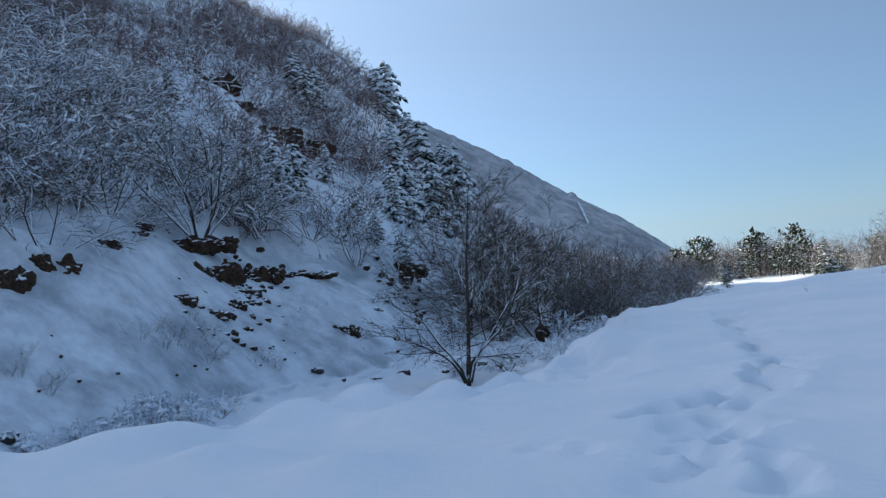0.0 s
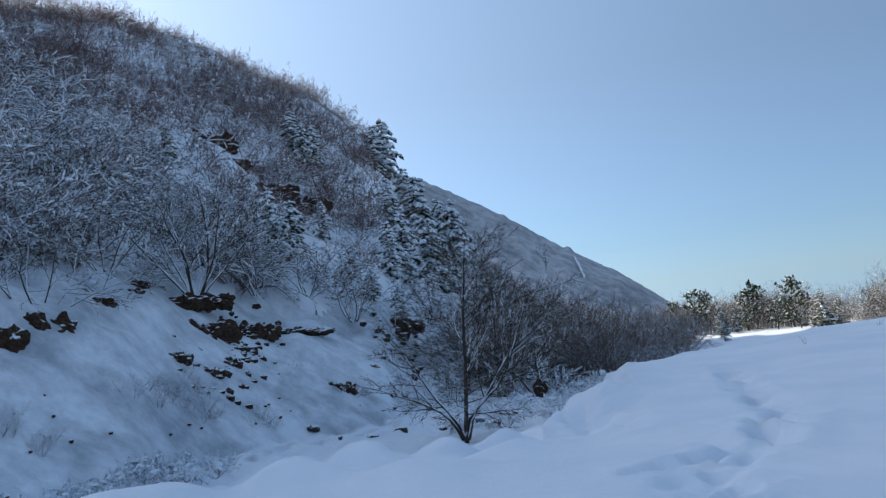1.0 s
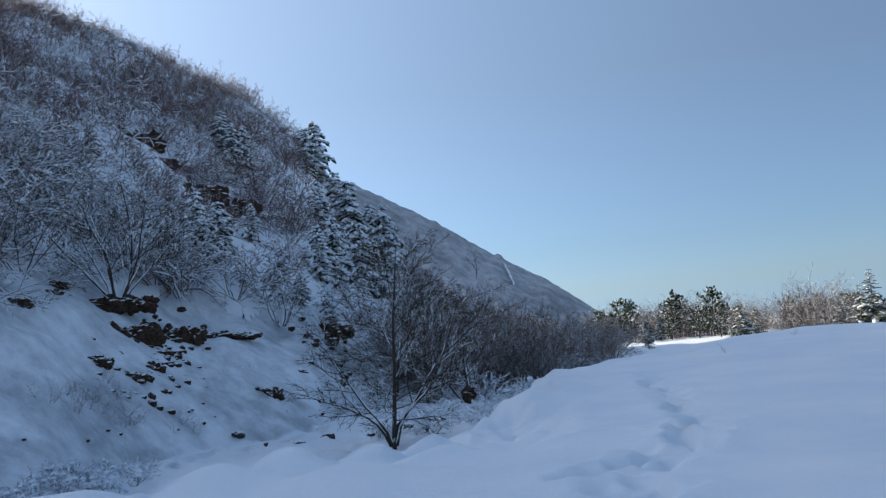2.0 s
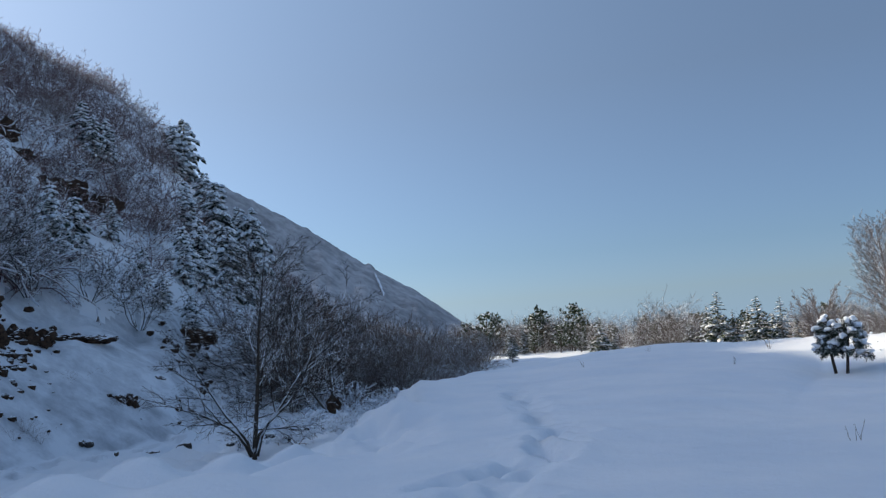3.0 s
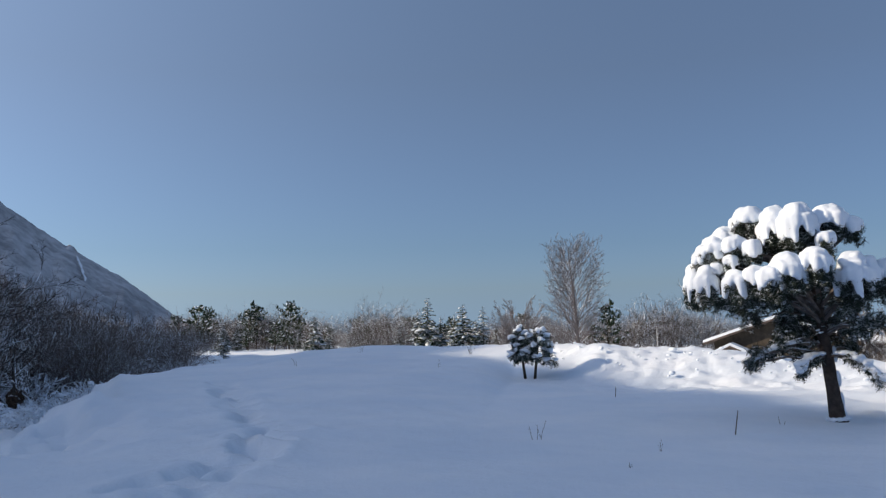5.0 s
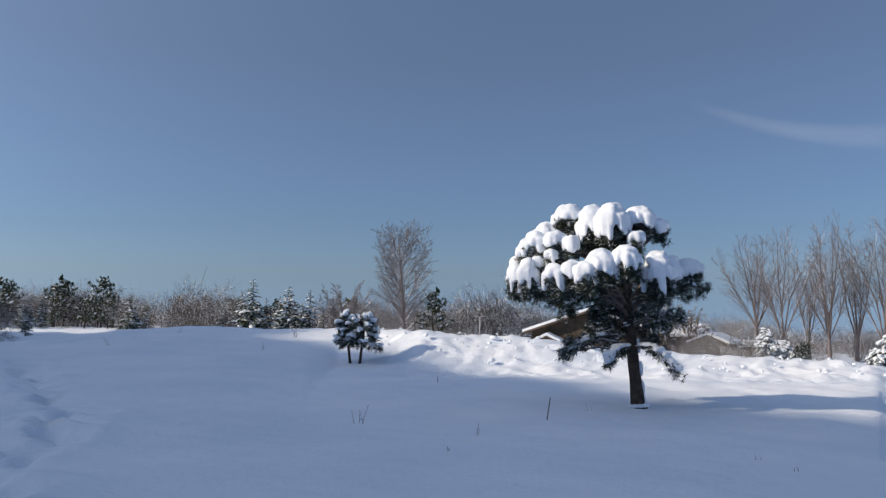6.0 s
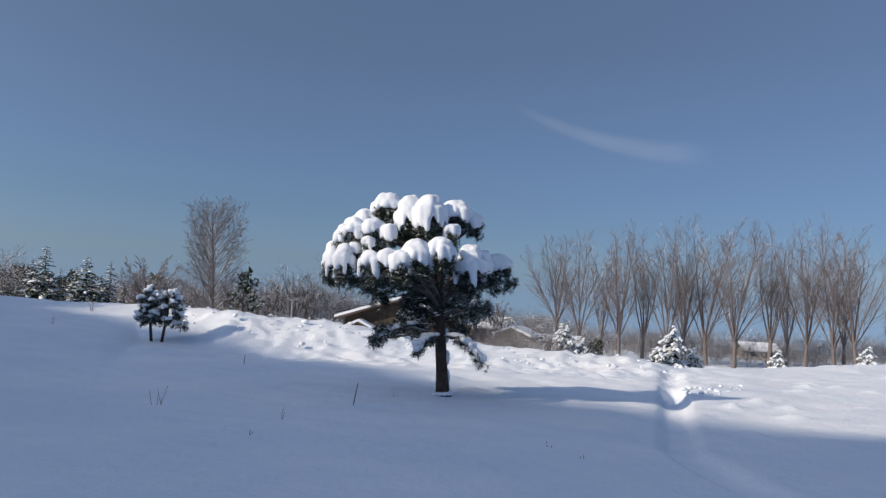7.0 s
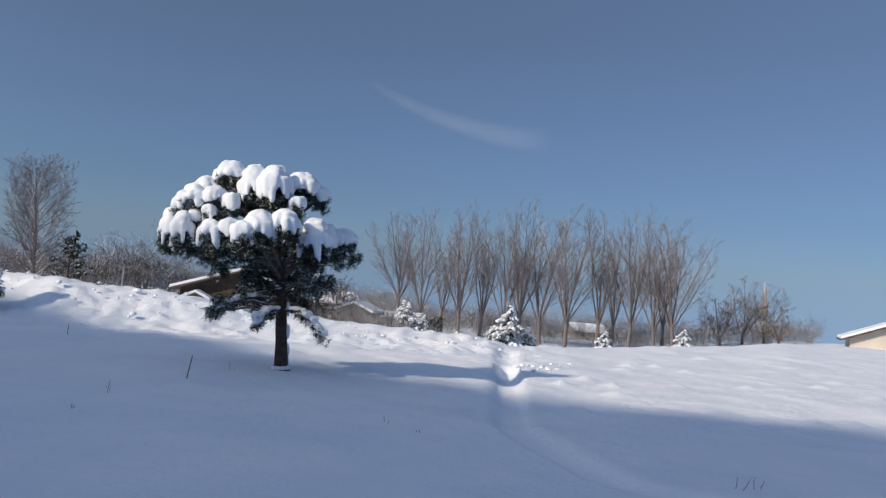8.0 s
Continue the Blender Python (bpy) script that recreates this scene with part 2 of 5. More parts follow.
def tube(shape, pts, radii, sides):
    """A tapering tube along pts, closed to a point at its end."""
    pts = np.asarray(pts, float)
    n = len(pts)
    d = np.gradient(pts, axis=0)
    d /= np.linalg.norm(d, axis=1)[:, None] + 1e-9
    ref = np.where(np.abs(d[:, 2:3]) > 0.85, np.array([[1.0, 0, 0]]), np.array([[0, 0, 1.0]]))
    a = np.cross(d, ref)
    a /= np.linalg.norm(a, axis=1)[:, None] + 1e-9
    c = np.cross(a, d)
    ang = np.arange(sides) * 2 * np.pi / sides + np.pi / 6
    ring = pts[:, None] + (a[:, None] * np.cos(ang)[None, :, None] + c[:, None] * np.sin(ang)[None, :, None]) * np.asarray(radii)[:, None, None]
    key = (n, sides)
    if key not in TUBE_FACES:
        TUBE_FACES[key] = [(i * sides + j, i * sides + (j + 1) % sides, (i + 1) * sides + (j + 1) % sides, (i + 1) * sides + j) for i in range(n - 1) for j in range(sides)]
    shape.add(ring.reshape(-1, 3), TUBE_FACES[key])


def limb(rng, start, way, length, steps, bend, lift):
    """A crooked line: lift pulls it up or lets it droop."""
    p, d, out = np.array(start, float), np.array(way, float), [np.array(start, float)]
    d /= np.linalg.norm(d)
    for _ in range(steps):
        d = d + rng.normal(0, bend, 3) + np.array([0, 0, lift])
        d /= np.linalg.norm(d)
        p = p + d * (length / steps)
        out.append(p)
    return np.array(out)


def branch_out(shape, rng, pts, r0, level, spec, thin=0.004):
    """Side branches along pts; spec: per level (number, length share, angle, bend, lift, steps, sides)."""
    if level >= len(spec):
        return
    num, share, angle, bend, lift, steps, sides = spec[level]
    total = np.linalg.norm(np.diff(pts, axis=0), axis=1).sum()
    for k in range(num):
        t = 0.22 + 0.76 * (k + rng.random()) / num
        i = min(int(t * (len(pts) - 1)), len(pts) - 2)
        w = t * (len(pts) - 1) - i
        p = pts[i] * (1 - w) + pts[i + 1] * w
        d = pts[i + 1] - pts[i]
        d /= np.linalg.norm(d) + 1e-9
        side = np.cross(d, rng.normal(0, 1, 3))
        side /= np.linalg.norm(side) + 1e-9
        a = radians(angle * rng.uniform(0.7, 1.3))
        ln = total * share * (1.15 - 0.65 * t) * rng.uniform(0.7, 1.25)
        q = limb(rng, p, d * math.cos(a) + side * math.sin(a), ln, steps, bend, lift)
        r = max(r0 * (1.05 - 0.7 * t) * 0.5, thin)
        tube(shape, q, np.linspace(r, r * 0.35, steps + 1), sides)
        branch_out(shape, rng, q, r, level + 1, spec, thin)


def stems(rng, height, count, spread, r, lift, bend=0.07, steps=6, base=0.15):
    out = []
    for k in range(count):
        a = 2 * math.pi * (k + rng.random() * 0.7) / count
        w = spread * rng.uniform(0.35, 1.5)
        d = np.array([math.cos(a) * w, math.sin(a) * w, 1.0])
        out.append(limb(rng, (math.cos(a) * base, math.sin(a) * base, -0.15), d, height * rng.uniform(0.8, 1.1), steps, bend, lift))
    return out


def scatter(name, templates, places, mat, label, category, kind="stuff"):
    """Many plants that nobody could count, in one mesh. places: x, y, z, scale, turn, template."""
    vs, fs, base = [], [], 0
    for x, y, z, s, turn, k in places:
        v, f = templates[k]
        c, sn = math.cos(turn), math.sin(turn)
        vs.append(np.stack([(v[:, 0] * c - v[:, 1] * sn) * s + x, (v[:, 0] * sn + v[:, 1] * c) * s + y, v[:, 2] * s + z], 1))
        fs.append(f + base)
        base += len(v)
    v, f = np.concatenate(vs).astype(np.float32), np.concatenate(fs).astype(np.int32)
    me = bpy.data.meshes.new(name)
    me.vertices.add(len(v))
    me.vertices.foreach_set("co", v.ravel())
    me.loops.add(f.size)
    me.loops.foreach_set("vertex_index", f.ravel())
    me.polygons.add(len(f))
    me.polygons.foreach_set("loop_start", np.arange(0, f.size, 4, dtype=np.int32))
    me.update(calc_edges=True)
    me.validate()
    me.materials.append(mat)
    return tagged(new(name, me), label, category, kind=kind)


def quads(shape):
    v, f = shape.arrays()
    return v, np.array(f)


# ---- ground: one sheet to the horizon ----
def trail(points, step, seed, spread):
    rng = np.random.default_rng(seed)
    out = []
    for (x0, y0), (x1, y1) in zip(points, points[1:]):
        n = max(int(math.hypot(x1 - x0, y1 - y0) / step), 1)
        for k in range(n):
            t = (k + rng.random() * 0.5) / n
            out.append((x0 + (x1 - x0) * t + rng.normal(0, spread), y0 + (y1 - y0) * t + rng.normal(0, spread), rng.uniform(0.14, 0.30), rng.uniform(0.15, 0.26)))
    return out


PATHWAY = [(8.2, 24.4), (6.1, 17.1), (5.3, 13.2), (4.0, 10.9), (3.1, 10.0), (2.3, 8.2), (1.7, 6.5)]
PRINTS = trail(PATHWAY, 0.26, 3, 0.14)
PRINTS += trail(PATHWAY[2:5], 0.2, 4, 0.26)
PRINTS += trail([(2.8, 8.8), (2.5, 7.1), (2.2, 5.9)], 0.3, 6, 0.12)
PRINTS += trail([(2.0, 9.4), (3.0, 10.2)], 0.3, 5, 0.1) + [(0.75, 8.2, 0.16, 0.2), (1.1, 8.0, 0.18, 0.22), (0.9, 8.5, 0.1, 0.2)]
TRENCH = [(7.6, -0.2), (8.2, 1.1), (9.2, 1.9), (10.7, 2.9), (13.3, 3.7), (16.4, 4.65), (20.0, 5.7), (25.0, 7.2)]


def bumps(x, y):
    """Mounds, footprints and wind ripples near the path, and lumps on the bank and the hill."""
    r, b = np.hypot(x, y), np.degrees(np.arctan2(x, y))
    z = np.zeros_like(x)
    for mx, my, h, w in MOUNDS:
        z += 1.3 * h * np.exp(-((x - mx) ** 2 + (y - my) ** 2) / (w * w))
    for (x0, y0), (x1, y1) in zip(PATHWAY, PATHWAY[1:]):
        dx, dy = x1 - x0, y1 - y0
        t = np.clip(((x - x0) * dx + (y - y0) * dy) / (dx * dx + dy * dy), 0, 1)
        d = np.hypot(x - x0 - t * dx, y - y0 - t * dy)
        z = np.minimum(z, np.where(d < 0.9, -0.11 * np.exp(-(d / 0.46) ** 4), z))
    for px, py, h, w in PRINTS:
        near = (np.abs(x - px) < 1) & (np.abs(y - py) < 1)
        d2 = (x[near] - px) ** 2 + (y[near] - py) ** 2
        z[near] += -0.75 * h * np.exp(-(d2 / (w * w)) ** 1.5) + 0.22 * h * np.exp(-d2 / (5 * w * w))
    for (x0, y0), (x1, y1) in zip(TRENCH, TRENCH[1:]):
        dx, dy = x1 - x0, y1 - y0
        t = np.clip(((x - x0) * dx + (y - y0) * dy) / (dx * dx + dy * dy), 0, 1)
        d = np.hypot(x - x0 - t * dx, y - y0 - t * dy)
        deep = 0.28 if 15 < x0 < 19 else 0.13
        z = np.minimum(z, np.where(d < 0.6, -deep * np.exp(-(d / 0.26) ** 4), z))
    fine = np.array([noise.fractal(Vector((a * 0.45, c * 0.45, 0.0)), 1.0, 2.0, 3) for a, c in zip(x, y)])
    z += fine * np.interp(r, [2, 8, 40, 120], [0.02, 0.04, 0.09, 0.2])
    lumpy = np.array([noise.turbulence(Vector((a * 0.9, c * 0.9, 3.0)), 3, False) for a, c in zip(x, y)])
    bank = smooth((b - 38) / 6) * smooth((80 - b) / 8) * smooth((r - 21) / 3) * smooth((48 - r) / 10)
    rough = np.array([noise.turbulence(Vector((a * 2.1, c * 2.1, 5.0)), 4, False) for a, c in zip(x, y)])
    chunk = np.array([noise.turbulence(Vector((a * 4.3, c * 4.3, 8.0)), 2, True) if k > 0 else 0.0 for a, c, k in zip(x, y, bank)])
    z += ((lumpy - 0.6) * 0.06 + (rough - 0.6) * 0.10 + (chunk - 0.6) * 0.035) * bank
    field = smooth((b - 62) / 8) * smooth((r - 14) / 6) * smooth((70 - r) / 20)
    z += np.clip(rough - 0.75, 0, 1) * 0.22 * field
    rng = np.random.default_rng(31)
    for _ in range(110):
        lb, lr = rng.uniform(56, 98), rng.uniform(13, 44)
        px, py, h, w = *at(lb, lr), rng.uniform(0.04, 0.11), rng.uniform(0.14, 0.34)
        near = (np.abs(x - px) < 1) & (np.abs(y - py) < 1)
        z[near] += h * np.exp(-((x[near] - px) ** 2 + (y[near] - py) ** 2) / (w * w))
    f = np.interp(b, HILL_B, HILL_F)
    hill = smooth((14 - b) / 6) * smooth((r - f) / 10)
    gully = np.array([noise.fractal(Vector((a * 0.09, c * 0.09, 7.0)), 0.9, 2.0, 5) for a, c in zip(x, y)])
    z += gully * 1.5 * hill
    creek = smooth((14 - b) / 3) * smooth((r - 12) / 4) * smooth((f + 3 - r) / 5)
    z += (lumpy - 0.6) * 0.35 * creek
    return z


def build_ground():
    turn = np.concatenate([np.arange(-180, -60, 3.0), np.arange(-60, -36, 0.6), np.arange(-36, 104, 0.3), np.arange(104, 180, 3.0)])
    reach = np.concatenate([[0.5, 1.0, 1.5, 2.0, 2.5], np.geomspace(3.0, 18, 210), np.geomspace(18.3, 45, 140), np.geomspace(45.6, 160, 85), [180, 210, 260, 330, 450, 700, 1200, 2200, 4000]])
    na, nr = len(turn), len(reach)
    bb, rr = np.meshgrid(np.radians(turn), reach, indexing="ij")
    x, y = (rr * np.sin(bb)).ravel(), (rr * np.cos(bb)).ravel()
    z = land(x, y) + bumps(x, y)
    v = np.concatenate([np.stack([x, y, z], 1), [[0, 0, 0]]])
    faces, kind = [], []
    fo = np.interp(turn, HILL_B, HILL_F)
    for i in range(na):
        j = (i + 1) % na
        faces.append((na * nr, j * nr, i * nr))
        kind.append(0)
        woods = turn[i] < 12
        for k in range(nr - 1):
            faces.append((i * nr + k, j * nr + k, j * nr + k + 1, i * nr + k + 1))
            kind.append(3 if woods and fo[i] - 2 < reach[k] <= fo[i] + 13 + 2 * math.sin(turn[i] * 0.9) else 1 if woods and reach[k] > fo[i] + 13 + 2 * math.sin(turn[i] * 0.9) else 2 if reach[k] > (155 if turn[i] < 30 else 128) else 0)
    me = mesh_of("ground", v, faces, M_SNOW, True)
    me.materials.append(M_SLOPE)
    me.materials.append(M_FAR)
    me.materials.append(M_SHADED_SLOPE)
    me.polygons.foreach_set("material_index", kind)
    tagged(new("ground", me), "deep fresh snow over field, creek bank and hillside", "ground", kind="structure")


build_ground()


def build_mountain():
    """The far wooded mountain that closes the valley."""
    bs, es = [-20, -8, -3, -0.5, 1.4, 5.1, 8.8, 9.6, 10.0, 12.4, 15.5, 18, 24], [17, 14, 12.6, 11.7, 10.7, 8.6, 6.0, 5.6, 5.3, 3.9, 1.5, 0.1, -0.4]
    turn = np.arange(-20, 24, 0.12)
    steps = np.linspace(0, 1, 60)

    def height(b, s):
        x, y = at(b, 420 + 430 * s)
        zt = EYE + 850 * math.tan(radians(np.interp(b, bs, es)))
        g = noise.fractal(Vector((x * 0.012, y * 0.012, 1.0)), 0.9, 2.0, 6)
        t = noise.noise(Vector((x * 0.16, y * 0.16, 4.0)))
        rib = noise.noise(Vector((b * 1.3, s * 2.2, 9.0)))
        crag = 3.2 * min(1.0, max(0.0, 2 - abs(b - 9.3) / 0.16)) * smooth((s - 0.9) / 0.08)
        return x, y, -6 + (zt + 6) * s ** 1.1 + g * 16 * s * (1 - s) * 2 + rib * 14 * s * (1 - s) + t * 1.6 * min(1, s * 3) + crag

    v = [height(b, s) for b in turn for s in steps]
    n = len(steps)
    f = [(i * n + k, (i + 1) * n + k, (i + 1) * n + k + 1, i * n + k + 1) for i in range(len(turn) - 1) for k in range(n - 1)]
    tagged(new("mountain", mesh_of("mountain", v, f, M_FAR, True)), "distant wooded mountain dusted with snow, its colour paled for haze", "mountain", kind="structure")
    # a bare gully filled with snow below the summit rocks
    w = []
    for k in range(14):
        t = k / 13
        mid, half = 9.6 + 0.5 * t + 0.05 * math.sin(k * 1.7), 0.05 + 0.05 * math.sin(math.pi * t) + 0.025 * math.sin(k * 2.3)
        for side in (-1, 1):
            x, y, z = height(mid + side * half, 0.88 - 0.24 * t)
            w.append((x, y, z + 2.5))
    tagged(new("snow_gully", mesh_of("snow_gully", w, [(2 * k, 2 * k + 1, 2 * k + 3, 2 * k + 2) for k in range(13)], M_SNOW, True)), "steep gully filled with snow on the far mountain", "gully", kind="structure")


build_mountain()


# ---- plants ----
def shrub_template(seed, height, count, spread, thick, twigs, lift=0.02, thin=0.009):
    """The stems and twigs of a bush, as quads."""
    rng = np.random.default_rng(seed)
    s = Shape()
    for q in stems(rng, height, count, spread, thick, lift, 0.10, 4, 0.2):
        tube(s, q, np.linspace(thick, thick * 0.3, len(q)), 3)
        branch_out(s, rng, q, thick, 0, twigs, thin)
    return quads(s)


def laden_shrub(seed, height, count, spread, load):
    """A bush of arching stems bowed by the snow that lies along every branch: the twigs, and the snow."""
    rng = np.random.default_rng(seed)
    wood, snow = Shape(), Shape()
    for q in stems(rng, height, count, spread, 0.03, -0.12, 0.26, 5, 0.25):
        tube(wood, q, np.linspace(0.034, 0.012, len(q)), 3)
        tube(snow, q[2:] + (0, 0, 0.04), np.linspace(0.05, 0.03, len(q) - 2) * load, 3)
        total = np.linalg.norm(np.diff(q, axis=0), axis=1).sum()
        for k in range(6):
            t = 1.2 + 3.6 * (k + rng.random()) / 6
            i = min(int(t), 4)
            p = q[i] + (q[i + 1] - q[i]) * (t - i)
            d = (q[i + 1] - q[i]) / np.linalg.norm(q[i + 1] - q[i]) + rng.normal(0, 0.6, 3)
            w = limb(rng, p, d, total * rng.uniform(0.14, 0.34), 2, 0.35, -0.2)
            tube(wood, w, (0.018, 0.014, 0.01), 3)
            if rng.random() < 0.75:
                tube(snow, w + (0, 0, 0.035), np.array((0.035, 0.055, 0.03)) * load * rng.uniform(0.7, 1.4), 3)
            for _ in range(2):
                g = limb(rng, w[1], w[2] - w[1] + rng.normal(0, 0.25, 3), total * rng.uniform(0.08, 0.2), 1, 0.1, 0)
                tube(wood, g, (0.012, 0.008), 3)
        if rng.random() < 0.6 * load:
            c, a, r = q[int(rng.integers(2, 6))], rng.uniform(0, 6.28), rng.uniform(0.10, 0.24) * load
            ring = np.array([(math.cos(a + j * 1.05) * r * rng.uniform(0.8, 1.5), math.sin(a + j * 1.05) * r * rng.uniform(0.8, 1.5), -0.05) for j in range(6)])
            snow.add(np.concatenate([ring, ring * (0.6, 0.6, 0) + (0, 0, r * 0.55)]) + c, [(j, (j + 1) % 6, 6 + (j + 1) % 6, 6 + j) for j in range(6)] + [(6, 7, 8, 9), (6, 9, 10, 11)])
    return quads(wood), quads(snow)


TWIGS_A = [(5, 0.55, 52, 0.16, 0.0, 2, 3), (3, 0.55, 50, 0.15, -0.02, 1, 3)]
TWIGS_C = [(6, 0.52, 46, 0.15, 0.0, 2, 3), (4, 0.58, 44, 0.15, 0.0, 1, 3)]
BRUSH = [shrub_template(10 + k, 3.0, 7, 0.8, 0.030, TWIGS_A, -0.03) for k in range(6)]
ROUND = [shrub_template(36 + k, 4.6, 9, 0.6, 0.027, [(6, 0.52, 46, 0.16, -0.01, 2, 3), (3, 0.55, 46, 0.15, -0.04, 1, 3)], -0.05, 0.015) for k in range(5)]
DARK_BRUSH = [shrub_template(130 + k, 2.6, 7, 0.9, 0.034, TWIGS_A, -0.05, 0.021) for k in range(5)]
SCRUB, SCRUB_SNOW = zip(*[laden_shrub(170 + k, 2.6, 7, 1.0, 1.9) for k in range(6)])
LADEN, LOAD = zip(*[laden_shrub(150 + k, 3.0, 10, 0.9, 0.80) for k in range(6)])
FAR_BUSH = [shrub_template(60 + k, 5.0, 6, 0.5, 0.026, TWIGS_C, -0.01, 0.0115) for k in range(5)]
KEEP_CLEAR = []
x, y, z, d = spot(-16.4, 4.9, 20)
KEEP_CLEAR.extend((x + g, y + h) for g in (-1.6, 0, 1.6) for h in (-2, 0, 1.5))
for b, e in ((-11.4, 11.7), (-9.0, 10.5), (-15.6, 15.0), (-14.0, 13.6), (-10.2, 11.2)):
    x, y, z, d = spot(b, e, 20)
    KEEP_CLEAR.extend(at(b, d - g) for g in (0, 1.5))


def hill_brush():
    """White bowed bushes low on the slope, darker brush above, and a dark fringe along the crest."""
    rng = np.random.default_rng(21)
    places, frosty = [], []
    while len(places) + len(frosty) < 1050:
        b = rng.uniform(-37, 6)
        f, c = np.interp(b, HILL_B, HILL_F), np.interp(b, HILL_B, HILL_C)
        u = rng.random() ** 1.2
        r = f + 12.5 + (c + 1.0 - f - 12.5) * u
        x, y = at(b, r)
        bare = noise.noise(Vector((x * 0.11, y * 0.11, 2.0)))
        if b < -29 and r > c - 9:
            continue
        if -4.6 < b < 2.6 and rng.random() < 0.75:
            continue
        if (bare < -0.5 and u < 0.4) or any(math.hypot(x - cx, y - cy) < 1.6 for cx, cy in KEEP_CLEAR):
            continue
        white = noise.noise(Vector((x * 0.07, y * 0.07, 12.0))) * 0.5 + np.interp(r - f, [12, 24, 34, 50], [0.42, 0.13, -0.22, -0.46]) + np.interp(b, [-30, -20, -14, 5], [0.28, 0.22, 0.0, 0.0])
        (frosty if white + rng.normal(0, 0.12) > 0 else places).append((x, y, ground_at(x, y) - 0.2, rng.uniform(0.5, 1.15), rng.uniform(0, 6.3), int(rng.integers(5))))
    scatter("frosted_brush", LADEN, frosty, M_HILL, "leafless bushes bowed down by snow on the slope", "shrubs")
    scatter("brush_snow", LOAD, frosty, M_CAP, "snow lying along the branches of the hillside bushes", "snow")
    for k in range(150):
        b = -30 + 34 * (k + rng.random()) / 150
        c = np.interp(b, HILL_B, HILL_C)
        x, y = at(b, c + rng.uniform(-3.5, 1.0))
        places.append((x, y, ground_at(x, y) - 0.3, rng.uniform(0.4, 0.9), rng.uniform(0, 6.3), int(rng.integers(5))))
    scatter("hillside_brush", DARK_BRUSH, places, M_HILL, "dark leafless brush dusted with snow on the hillside", "shrubs")
    tall = []
    for _ in range(60):
        b = rng.uniform(-29, 4)
        f, c = np.interp(b, HILL_B, HILL_F), np.interp(b, HILL_B, HILL_C)
        r = f + 22 + (c + 1 - f - 22) * rng.random() ** 0.7
        x, y = at(b, r)
        tall.append((x, y, ground_at(x, y) - 0.2, rng.uniform(0.4, 0.8), rng.uniform(0, 6.3), int(rng.integers(5))))
    scatter("hillside_saplings", ROUND, tall, M_THICKET, "bare brown saplings among the snowy brush", "saplings")


def creek_thicket():
    rng = np.random.default_rng(22)
    tops = ([3, 5, 7, 9, 9.6, 11.8, 13.7, 14.8, 16.4], [4.0, 3.7, 3.2, 2.3, 1.9, 1.6, 1.3, 1.2, 1.0])
    places = []
    for _ in range(230):
        b = rng.uniform(3.0, 16.4)
        r = rng.uniform(44, min(np.interp(b, HILL_B, HILL_F) + 9, 76)) if b < 12 else rng.uniform(52, 80)
        x, y = at(b, r)
        z = ground_at(x, y)
        h = EYE + r * math.tan(radians(np.interp(b, *tops))) - z
        places.append((x, y, z - 0.2, max(h, 1.2) / 4.4 * rng.uniform(0.6, 1.05), rng.uniform(0, 6.3), int(rng.integers(5))))
    scatter("creek_thicket", ROUND, places, M_THICKET, "dense bare brown thicket along the creek", "thicket")
    front = []
    for _ in range(55):
        b = rng.uniform(3.5, 15.4)
        x, y = at(b, rng.uniform(40, 56) if b < 12 else rng.uniform(48, 58))
        front.append((x, y, ground_at(x, y) - 0.2, rng.uniform(0.3, 0.8), rng.uniform(0, 6.3), int(rng.integers(5))))
    scatter("creek_bushes", LADEN, front, M_THICKET, "grey leafless bushes with snow along the creek", "shrubs")
    scatter("creek_bush_snow", LOAD, front, M_CAP, "snow on the branches of the creek bushes", "snow")
    low, brown = [], []
    for _ in range(80):
        b = rng.uniform(-1, 12.5)
        x, y = at(b, rng.uniform(27, 46))
        low.append((x, y, ground_at(x, y) - 0.1, rng.uniform(0.12, 0.36), rng.uniform(0, 6.3), int(rng.integers(6))))
    for b, e, n, s in ((-20.2, -6.0, 5, 0.24), (-18.0, -5.9, 5, 0.24), (-16.6, -6.3, 5, 0.24), (-19.1, -6.5, 5, 0.24), (-24.5, -6.8, 5, 0.20), (-23.2, -7.5, 5, 0.20), (-27.4, -7.5, 5, 0.20), (-21.8, -6.7, 5, 0.20)):
        for _ in range(n):
            x, y, z, d = spot(b + rng.normal(0, 0.7), e + rng.normal(0, 0.35), 14.0)
            low.append((x, y, z - 0.05, s * rng.uniform(0.6, 1.2), rng.uniform(0, 6.3), int(rng.integers(6))))
    for b, e, n, s in ((-17.7, -1.4, 7, 0.26), (-16.3, -2.8, 7, 0.26), (-19.1, -1.6, 7, 0.26), (-25.3, -3.7, 4, 0.17), (-12.7, -3.8, 4, 0.17), (-27.1, -2.1, 4, 0.17), (-9.4, -0.7, 4, 0.17), (-6.5, -2.5, 4, 0.17), (-21.1, -0.3, 4, 0.17)):
        for _ in range(n):
            x, y, z, d = spot(b + rng.normal(0, 0.9), e + rng.normal(0, 0.5), 14.0)
            brown.append((x, y, z - 0.05, s * rng.uniform(0.6, 1.2), rng.uniform(0, 6.3), int(rng.integers(6))))
    scatter("scrub_snow", SCRUB_SNOW, low, M_CAP, "clumps of snow caught in the creek scrub", "snow")
    scatter("snowy_scrub", SCRUB, low, M_THICKET, "low scrub pressed down by snow beside the creek", "scrub")
    scatter("creek_scrub", BRUSH, brown, M_TWIG, "low twiggy scrub poking through the creek snow", "scrub")


